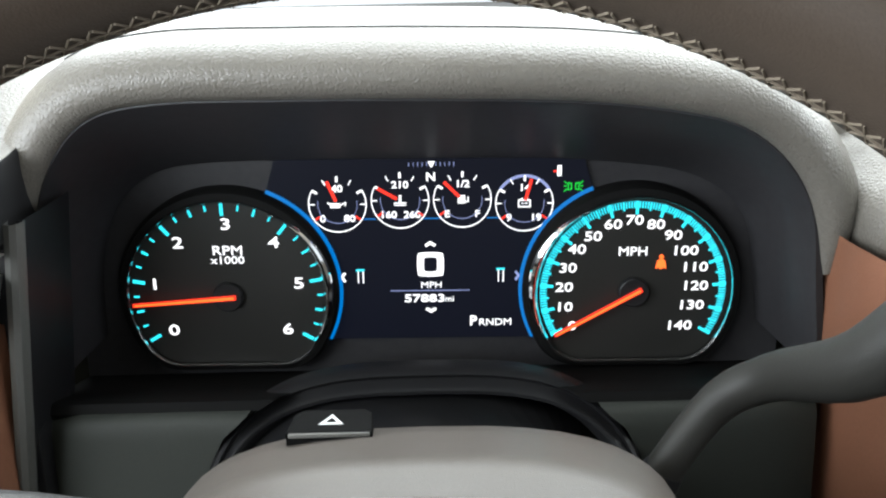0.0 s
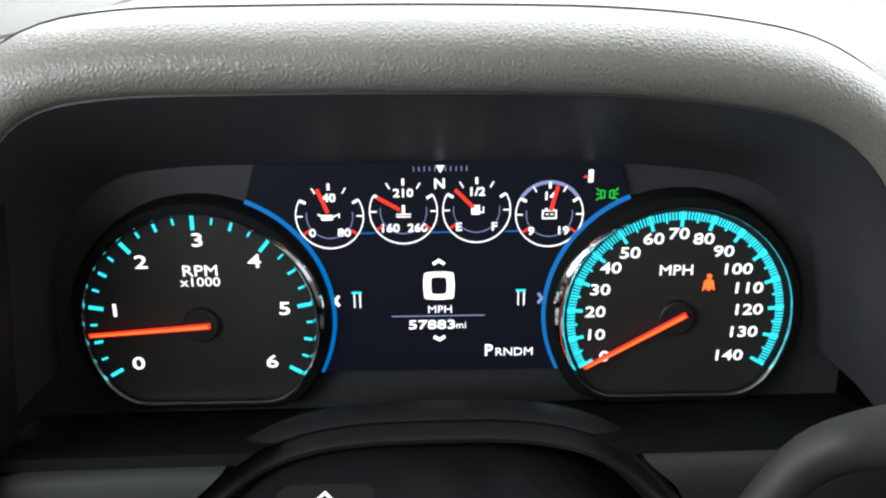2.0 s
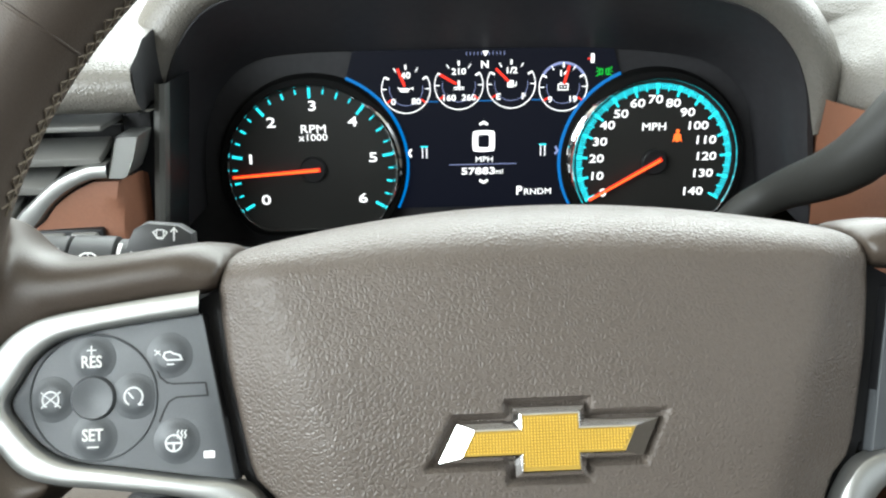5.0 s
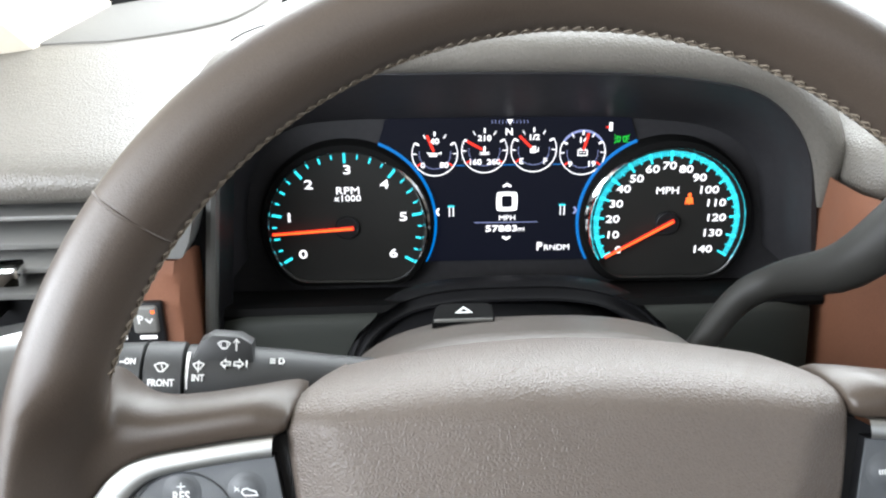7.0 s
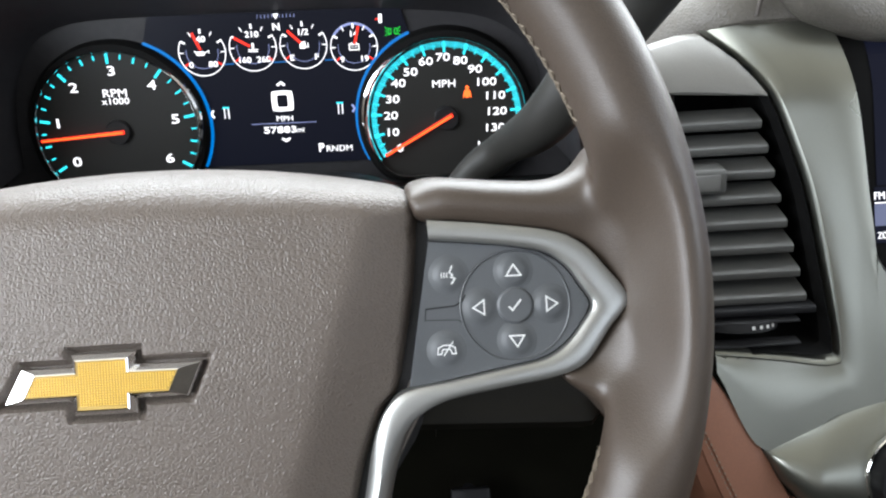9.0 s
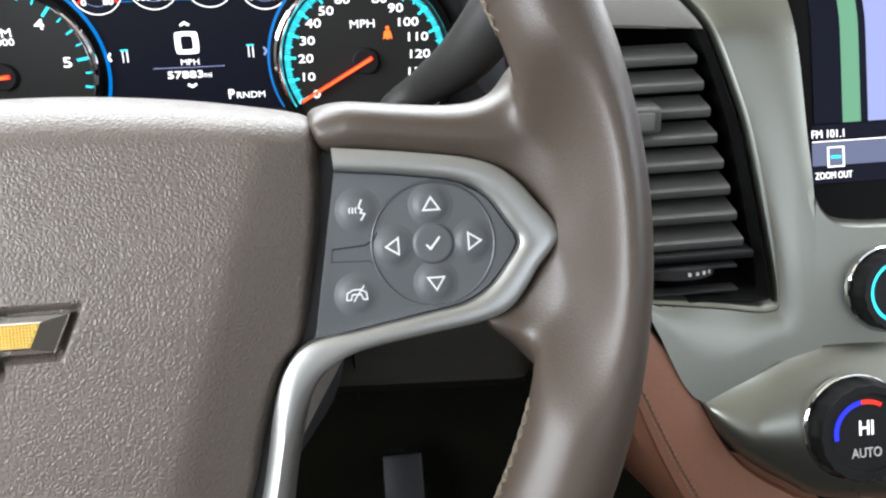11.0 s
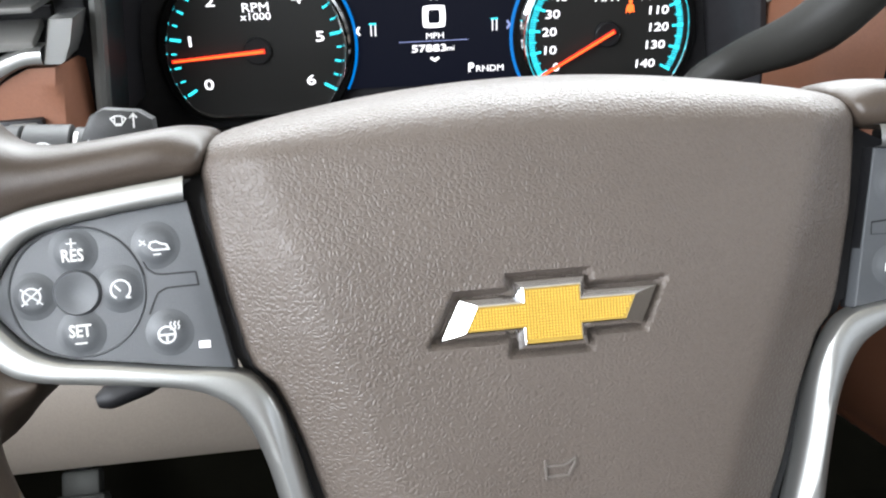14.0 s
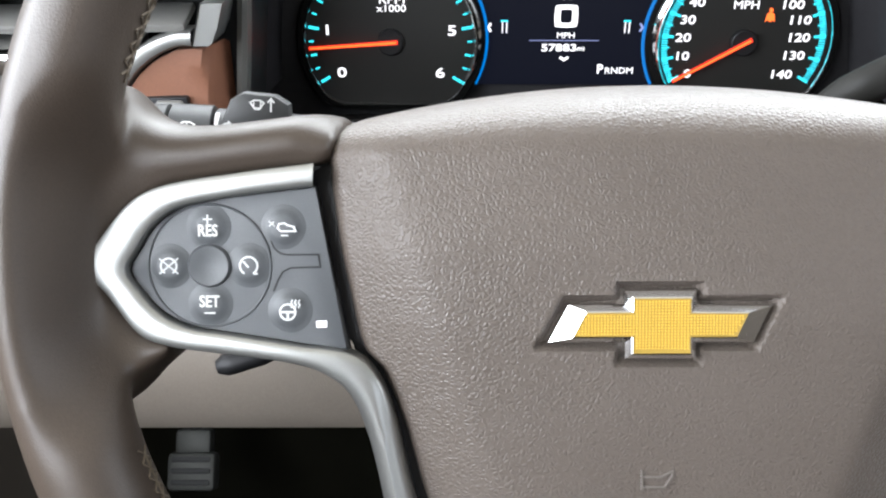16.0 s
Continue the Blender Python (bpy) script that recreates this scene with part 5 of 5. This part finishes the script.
tagged(part("knee_panel_right", loft([[Vector((x, y + 0.02 * ease(0.196, 0.214, x) ** 2, z - 0.05 * (x - 0.11) + dz * ease(0.19, 0.214, x) ** 2)) for x in (0.04, 0.10, 0.15, 0.18, 0.192, 0.200, 0.206, 0.210, 0.213, 0.215)] for y, z, dz in ((0.40, 0.64, 0), (0.356, 0.602, 0), (0.349, 0.588, 0), (0.3465, 0.582, 0), (0.342, 0.578, 0.002), (0.3395, 0.573, 0.005), (0.341, 0.568, 0.009), (0.346, 0.5655, 0.012), (0.356, 0.565, 0.012), (0.40, 0.566, 0.012))]), M_KNEE_DARK), "dark knee panel with a rounded lower edge beside the column", "panel", kind="structure")

# ---- centre stack ----
def stack(x, z, lift=0.0):
    """Point on the sloping face of the centre stack."""
    return Vector((x, 0.30 + 0.35 * (z - 0.62) + 11.0 * max(0, z - 0.756) ** 2 - lift, z))


panel = thing("centre_stack", Matrix.Identity(4), "satin silver centre stack with vent and screen", "centre stack")
VENT_O = [(0.2435, 0.764), (0.262, 0.790), (0.281, 0.7770), (0.2935, 0.7622), (0.3035, 0.7370), (0.3115, 0.7100), (0.3180, 0.6720), (0.3235, 0.6340), (0.3190, 0.6270), (0.290, 0.6300), (0.2435, 0.638)]


# silver face between the vent, the screen and the lower edge
strip_o = [(0.2660, 0.7935), (0.2850, 0.7780), (0.2965, 0.7635), (0.3068, 0.7370), (0.3150, 0.7100), (0.3216, 0.6720), (0.3270, 0.6316), (0.3225, 0.6238), (0.2960, 0.6275), (0.2590, 0.6325)]
strip_i = [(0.3350, 0.8010), (0.3390, 0.7840), (0.3425, 0.7650), (0.3452, 0.7450), (0.3478, 0.7100), (0.3505, 0.6740), (0.3500, 0.6020), (0.3250, 0.5965), (0.2836, 0.5800), (0.2590, 0.6220)]
so, si = spline(strip_o, 6), spline(strip_i, 6)
rows = []
for d, t, lift in ((-0.0025, 0, -0.006), (0.0, 0, 0.0003), (0.0008, 0, 0.0014), (0.0018, 0, 0.0016), (0.0030, 0, 0.0008), (0.0, 0.2, 0.0018), (0.0, 0.4, 0.0030), (0.0, 0.6, 0.0038), (0.0, 0.8, 0.0036), (-0.0015, 1.0, 0.0026), (0.0, 1.0, -0.002)):
    row = []
    for a, b in zip(so, si):
        q = a + (b - a) * t + (b - a).normalized() * d
        row.append(stack(q.x, q.y, lift + (max(min(lift, 0.003), 0.003 * (t > 0.5)) - lift) * (t > 0.1) * ease(0.69, 0.66, b.y)))
    rows.append(row)
part("silver_face", loft(rows), M_STACK, panel, "satin silver face")
part("silver_face_lower", loft([[stack(x, z, l) for x, z in ((0.3505, 0.6765), (0.3530, 0.6712), (0.3560, 0.6675), (0.360, 0.6648), (0.366, 0.6630), (0.376, 0.6618), (0.48, 0.659))] for z0, l in ((0, -0.004), (0, 0.0005))] + [[stack(0.350 + (x - 0.350) * 1.02, z, 0.0031) for x, z in ((0.3495, 0.675), (0.3520, 0.670), (0.3555, 0.6660), (0.3595, 0.6632), (0.366, 0.6615), (0.376, 0.6603), (0.48, 0.6575))], [stack(x, z, 0.0031) for x, z in ((0.347, 0.640), (0.350, 0.638), (0.354, 0.636), (0.36, 0.634), (0.366, 0.632), (0.385, 0.630), (0.48, 0.629))], [stack(x, z, 0.0031) for x, z in ((0.346, 0.6025), (0.350, 0.6028), (0.354, 0.603), (0.36, 0.603), (0.366, 0.603), (0.385, 0.602), (0.48, 0.599))]]), M_STACK, panel, "satin silver face below the screen")

vent = thing("centre_air_vent", Matrix.Identity(4), "black air vent with dark grey slats and tab", "air vent")
vo = spline(VENT_O, 4, True)
cen = Vector((0.272, 0.70))
rows = []
for s, lift in ((1.0, 0.001), (0.985, 0.0008), (0.95, -0.002), (0.90, -0.004)):
    rows.append([stack(cen.x + (q.x - cen.x) * (s if q.x > cen.x else 1), cen.y + (q.y - cen.y) * (0.5 + s / 2), lift) for q in vo])
rows.append([stack(cen.x + (q.x - cen.x) * 0.93, cen.y + (q.y - cen.y) * 0.96, -0.06) for q in vo])
part("vent_housing", loft(rows, closed=True), M_WELL, vent)
part("vent_back", loft([[stack(0.243, z, -0.058), stack(0.33, z, -0.058)] for z in (0.60, 0.79)]), M_WELL, vent)
for k in range(8):
    z = 0.7480 - k * 0.0129
    x1 = 0.2905 + (0.748 - z) * 0.225
    p = stack(0, z, 0.0)
    bm = loft([[Vector((x, y, zz)) for y, zz in ((-0.0035, -0.0044), (-0.0056, -0.0034), (-0.0064, -0.0016), (-0.0060, 0.0004), (-0.0045, 0.0014), (0.011, 0.0040), (0.012, 0.0020), (0.002, -0.0044))] for x in (0.2445, x1 - 0.0015, x1)], closed=True, cap=True)
    bm.transform(CX((0, p.y + 0.006, z)))
    part("slat", bm, M_SLAT, vent)
BROW = [(0.222, 0.784, 0.765), (0.240, 0.788, 0.764), (0.252, 0.7905, 0.7635), (0.2630, 0.7912, 0.7628), (0.2715, 0.7855, 0.7622), (0.2795, 0.7790, 0.7618), (0.2860, 0.7720, 0.7614), (0.2905, 0.7665, 0.7612), (0.2932, 0.7625, 0.7610)]
part("vent_brow", loft([[stack(x, zl + (zh - zl) * t, l) for x, zh, zl in BROW] for t, l in ((1.0, -0.010), (1.0, 0.0005), (0.96, 0.0018), (0.6, 0.0024), (0.2, 0.0022), (0.06, 0.0014), (0.0, -0.0005), (0.0, -0.02))]), M_BROW, vent, "satin taupe brow over the vent")
p = stack(0.2685, 0.7205, 0)
tab = part("tab", box(0.246, 0.2680, p.y - 0.008, p.y + 0.01, 0.7135, 0.7275, 0.0025, 3), M_SLAT, vent, "grey adjusting tab")
part("tab_grip", box(0.248, 0.2640, p.y - 0.0086, p.y - 0.007, 0.7160, 0.7250, 0.0006), M_VANE, tab, "fluted grey grip")
p = stack(0.2685, 0.6525)
part("lower_bar", box(0.2445, 0.3155, p.y - 0.003, p.y + 0.010, 0.6490, 0.6535, 0.0015), M_BLACK, vent)
p = stack(0.28, 0.6385)
wm = CX((0.2775, p.y + 0.0165, 0.6400)) @ Matrix.Rotation(radians(-14), 4, "X")
bm = loft([[(r * (1 - 0.018 * (k % 2) * g) * math.cos(2 * math.pi * k / 96), r * (1 - 0.018 * (k % 2) * g) * math.sin(2 * math.pi * k / 96), h) for k in range(96)] for r, h, g in ((0.0002, -0.0034, 0), (0.0195, -0.0034, 0), (0.0212, -0.0026, 1), (0.0212, 0.0026, 1), (0.0195, 0.0034, 0), (0.0002, 0.0034, 0))], closed=True)
bm.transform(wm)
wheel_part = part("thumbwheel", bm, M_CHAR, vent, "ribbed thumbwheel")
for a in (-86, -74, -62, -50):
    bm = box(0.0206, 0.0215, -0.0008, 0.0008, -0.0009, 0.0009)
    bm.transform(wm @ Matrix.Rotation(radians(a), 4, "Z"))
    part("thumbwheel_mark", bm, M_WHITE, wheel_part, smooth=False)
for z0, z1 in ((0.6335, 0.6350), (0.6452, 0.6468)):
    q = stack(0.28, z0)
    part("slot_edge", box(0.2450, 0.3060, q.y - 0.0022, q.y + 0.006, z0, z1, 0.0006), M_CHAR, vent)

display = thing("centre_display", Matrix.Identity(4), "lit map screen in a gloss black frame", "display")
part("display_frame", loft([[stack(x0 + (x1 - x0) * k / 15, 0.645 + 0.155 * k / 15, -0.004) for k in range(16)] for x0, x1 in ((0.344, 0.338), (0.50, 0.50))]), M_WELL, display)


def screen_patch(name, x0, x1, z0, z1, mat_, lift, label=""):
    return part(name, loft([[stack(x0, z0 + (z1 - z0) * k / 12, lift), stack(x1, z0 + (z1 - z0) * k / 12, lift)] for k in range(13)]), mat_, display, label, smooth=False)


screen_patch("map", 0.3535, 0.4900, 0.7110, 0.80, G_MAPDARK, -0.0035, "dark navy map")
screen_patch("map_road", 0.3690, 0.3790, 0.7110, 0.80, G_MAP, -0.0031)
screen_patch("map_block", 0.3830, 0.4900, 0.7110, 0.80, G_LILAC, -0.0031)
screen_patch("title_bar", 0.3520, 0.4900, 0.7030, 0.7102, G_MAPDARK, -0.0035)
screen_patch("divider", 0.3518, 0.4900, 0.7018, 0.7024, G_WHITE, -0.0031)
screen_patch("button_bar", 0.3518, 0.4900, 0.6900, 0.7014, G_DIM, -0.0035)
screen_patch("caption_bar", 0.3518, 0.4900, 0.6812, 0.6896, G_MAPDARK, -0.0035)
SFACE = Matrix.Translation(stack(0, 0)) @ Matrix(((1, 0, 0, 0), (0, 0.3304, -0.9438, 0), (0, 0.9438, 0.3304, 0), (0, 0, 0, 1)))
K = math.hypot(1, 0.35)
write("lettering", "FM 101.1", 0.0060, 0.3610, 0.7066 * K, -0.0030, G_WHITE, display, 0.85, m=SFACE)
write("lettering", "ZOOM OUT", 0.0052, 0.3632, 0.6860 * K, -0.0030, G_WHITE, display, 0.72, m=SFACE)
bm = polyline([(0.3605, 0.6905 * K), (0.3690, 0.6905 * K), (0.3690, 0.7000 * K), (0.3605, 0.7000 * K)], 0.0008, -0.0034, -0.0029, True)
bm.transform(SFACE)
part("zoom_icon", bm, G_WHITE, display, smooth=False)
bm = polyline([(0.3620, 0.6952 * K), (0.3675, 0.6952 * K)], 0.0016, -0.0034, -0.0029)
bm.transform(SFACE)
part("zoom_mark", bm, G_CYAN, display, smooth=False)

# climate pod with knobs
pod = thing("climate_pod", Matrix.Identity(4), "satin silver climate pod with two knobs", "climate control")
POD_U = spline([(0.2836, 0.580), (0.300, 0.5870), (0.3135, 0.5925), (0.337, 0.6020), (0.3715, 0.6060), (0.48, 0.602)], 6)
POD_L = spline([(0.2836, 0.578), (0.292, 0.562), (0.305, 0.548), (0.325, 0.534), (0.360, 0.520), (0.48, 0.512)], 6)
rows = []
for t, lift in ((0.0, -0.004), (0.03, 0.002), (0.12, 0.008), (0.3, 0.015), (0.5, 0.018), (0.7, 0.016), (0.88, 0.009), (0.97, 0.002), (1.0, -0.006)):
    w = [min(1, i / 12) ** 0.6 for i in range(len(POD_U))]
    rows.append([stack(a.x + (b.x - a.x) * t, a.y + (b.y - a.y) * t, lift * wi) for a, b, wi in zip(POD_U, POD_L, w)])
part("pod_shell", loft(rows), M_STACK, pod, "rounded silver pod")


def knob(x, z, r, lift):
    m = CX(stack(x, z, lift)) @ Matrix(((1, 0, 0, 0), (0, 0.3304, -0.9438, 0), (0, 0.9438, 0.3304, 0), (0, 0, 0, 1)))
    part("knob_ring", lathe([(r * 1.07, -0.004), (r * 1.08, 0.0006), (r * 1.055, 0.0012), (r * 1.03, -0.001)], 48, m), M_CHROME, pod, "thin chrome ring")
    prof = []
    bm = loft([[(rr * (1 - (0.02 if (k // 2) % 2 else 0.0) * g) * math.cos(2 * math.pi * k / 72), rr * (1 - (0.02 if (k // 2) % 2 else 0.0) * g) * math.sin(2 * math.pi * k / 72), h) for k in range(72)] for rr, h, g in ((r, -0.004, 1), (r, 0.010, 1), (r * 0.96, 0.0125, 1), (r * 0.80, 0.0125, 0), (r * 0.78, 0.0105, 0), (0.0001, 0.0105, 0))], closed=True)
    bm.transform(m)
    k = part("knob", bm, M_BLACK, pod, "black ribbed temperature knob")
    return m, k


m1, k1 = knob(0.3592, 0.5685, 0.0258, 0.017)
for a0, a1, g in ((100, 190, G_DEEP), (60, 98, G_RED)):
    bm = arc_band(0.0150, 0.0170, a0, a1, 0.0105, 0.0112, 24)
    bm.transform(m1)
    part("lit_arc", bm, g, k1, smooth=False)
write("lettering", "HI", 0.0110, 0.0, 0.0022, 0.0108, G_WHITE, k1, 0.8, m=m1)
write("lettering", "AUTO", 0.0072, 0.0, -0.0105, 0.0108, M_WHITE, k1, 0.8, m=m1)
m2, k2 = knob(0.3875, 0.6290, 0.0215, 0.004)
bm = arc_band(0.0150, 0.0165, 120, 240, 0.0105, 0.0112, 24)
bm.transform(m2)
part("lit_arc", bm, G_CYAN, k2, smooth=False)

# brown leather panel between stack and knee
lea = thing("console_side_panel", Matrix.Identity(4), "saddle brown leather side panel with double stitching", "trim panel")
CL_U = spline([(0.238, 0.640), (0.262, 0.6125), (0.2836, 0.578), (0.300, 0.550), (0.325, 0.531), (0.36, 0.518), (0.48, 0.50)], 6)
CL_L = spline([(0.230, 0.616), (0.236, 0.575), (0.246, 0.537), (0.262, 0.505), (0.28, 0.475), (0.31, 0.44), (0.48, 0.36)], 6)
CL_L = [a + (b - a) * 0.62 for a, b in zip(CL_U, CL_L)]
rows = []
for t, lift in ((0.0, -0.003), (0.02, 0.001), (0.2, 0.003), (0.76, 0.003), (0.80, 0.0018), (0.84, 0.003), (0.97, 0.002), (1.0, -0.001)):
    rows.append([stack(a.x + (b.x - a.x) * t, a.y + (b.y - a.y) * t, lift) for a, b in zip(CL_U, CL_L)])
part("panel_face", loft(rows), M_BROWN, lea)
side = []
for t in (0.0, 0.05, 0.3, 0.6, 1.0):
    row = []
    for p in CL_L:
        q = stack(p.x, p.y, -0.001)
        deep = 0.05 + 0.15 * ease(0.60, 0.50, p.y)
        row.append(Vector((q.x - 0.006 * min(t, 0.05) * 20 - 0.30 * deep * t, q.y + deep * t, q.z)))
    side.append(row)
part("panel_side", loft(side), M_BROWN, lea, "brown side of the panel towards the footwell")
bm = bmesh.new()
for t in (0.765, 0.835):
    pts = [stack(a.x + (b.x - a.x) * t, a.y + (b.y - a.y) * t, 0.0034) for a, b in zip(CL_U, CL_L)]
    fine = spline(pts, 4)
    for a, b in zip(fine[::2], fine[1::2]):
        c = (b - a) * 0.8
        s = c.cross(Vector((0, -1, 0.35))).normalized() * 0.0004
        vs = [bm.verts.new(q) for q in (a + s, a - s, a + c - s, a + c + s)]
        bm.faces.new(vs)
tagged(part("stitching", bm, M_THREAD, lea, "tan double stitching", smooth=False), kind="stuff")
# brown trim right of the instruments
rt = thing("inner_trim_panel", Matrix.Identity(4), "saddle brown leather trim between instruments and vent", "trim panel")
part("panel_face", loft([[Vector((x, y, z)) for x, y in ((0.2135, 0.46), (0.214, 0.43), (0.216, 0.405), (0.222, 0.392), (0.230, 0.380), (0.238, 0.370), (0.2425, 0.363), (0.2435, 0.40))] for z in (0.772, 0.70, 0.64, 0.625)]), M_BROWN, rt)
# brow over the display
BROW_SEC = [(0.420, 0.008), (0.395, 0.003), (0.378, 0.000), (0.368, 0.002), (0.361, 0.008), (0.359, 0.016), (0.362, 0.025), (0.370, 0.033), (0.383, 0.039), (0.402, 0.043)]
rows = []
for k in range(46):
    x = 0.2925 + 0.81 * (k / 45) ** 2.4
    low = 0.801 - 0.020 * ease(0.292, 0.365, x)
    grow = ease(0.288, 0.325, x) ** 0.55
    rows.append([Vector((x, 0.402 + (y - 0.402) * grow, low + 0.018 + (h - 0.018) * grow)) for y, h in BROW_SEC])
part_brow = part("screen_brow", loft(rows), M_PAD)
tagged(part("brow_seam", tube(spline([(0.294, 0.374, 0.800), (0.2965, 0.374, 0.811), (0.306, 0.380, 0.8225), (0.330, 0.392, 0.8290), (0.362, 0.398, 0.8300), (0.45, 0.400, 0.830), (0.70, 0.402, 0.830)], 8), 0.0013, 10), M_COVER), "dark joint round the brow over the display", "dashboard", kind="structure")
tagged(part_brow, "padded taupe brow over the display", "dashboard", kind="structure")

# ---- pedals and floor ----
pedal = thing("brake_pedal", CX((-0.350, 0.66, 0.243)), "metal faced brake pedal on its arm", "pedal")
bm = box(-0.0255, 0.0255, -0.012, 0.012, -0.030, 0.010, 0.005)
bm.transform(Matrix.Rotation(radians(-35), 4, "X"))
part("pedal_pad", bm, M_STEEL, pedal, "worn metal pedal face")
bm = box(-0.019, 0.019, -0.008, 0.012, 0.008, 0.034, 0.004)
bm.transform(Matrix.Rotation(radians(-35), 4, "X"))
part("pedal_neck", bm, M_STEEL, pedal, "narrow metal neck above the pad")
for k in range(3):
    bm = box(-0.021, 0.021, -0.014, -0.010, -0.024 + k * 0.012, -0.018 + k * 0.012, 0.002)
    bm.transform(Matrix.Rotation(radians(-35), 4, "X"))
    part("rubber_rib", bm, M_RUBBER, pedal)
part("pedal_arm", tube(spline([(0, 0.01, 0.0), (0, 0.06, 0.10), (0, 0.145, 0.26)], 6), 0.009, 10), M_BLACK, pedal)
acc = thing("accelerator_pedal", CX((0.137, 0.70, 0.175)), "dark rubber accelerator pedal on the firewall", "pedal")
bm = box(-0.023, 0.023, -0.008, 0.008, -0.065, 0.065, 0.004)
bm.transform(Matrix.Rotation(radians(-28), 4, "X"))
part("pedal_pad", bm, M_BLACK, acc)
part("pedal_arm", tube(spline([(0, 0.008, -0.01), (0, 0.06, 0.0), (0, 0.105, 0.005)], 5), 0.008, 10), M_BLACK, acc)
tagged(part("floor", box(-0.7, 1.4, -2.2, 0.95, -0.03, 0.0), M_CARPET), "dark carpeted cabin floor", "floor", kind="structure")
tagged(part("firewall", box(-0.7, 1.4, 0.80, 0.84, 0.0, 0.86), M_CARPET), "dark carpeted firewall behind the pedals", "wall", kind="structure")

# ---- cabin shell ----
tagged(part("ceiling", box(-0.62, 1.25, -2.1, 0.22, 1.32, 1.35), M_CREAM), "light cloth headliner", "ceiling", kind="structure")
tagged(part("wall_driver_door", box(-0.66, -0.62, -2.1, 0.85, 0.0, 0.79), M_BEIGE), "taupe driver door below the window", "door", kind="structure")
tagged(part("wall_passenger_door", box(1.25, 1.29, -2.1, 0.85, 0.0, 0.79), M_BEIGE), "taupe passenger door below the window", "door", kind="structure")
tagged(part("wall_rear", box(-0.66, 1.29, -2.14, -2.1, 0.0, 0.95), M_BEIGE), "taupe rear trim below the back window", "wall", kind="structure")
tagged(part("pillar_passenger", tube(spline([(1.23, 0.78, 0.86), (1.23, 0.55, 1.05), (1.23, 0.22, 1.33)], 6), 0.055, 14), M_CREAM), "cream windshield pillar trim", "pillar", kind="structure")
# Added out of view: stands where a seat back would block rear light.
tagged(part("light_block_behind_driver", box(-0.26, 0.26, -0.95, -0.80, 0.25, 1.05, 0.05), M_BEIGE), "unseen taupe block behind the driver, added to hold back rear light", "wall", kind="structure")
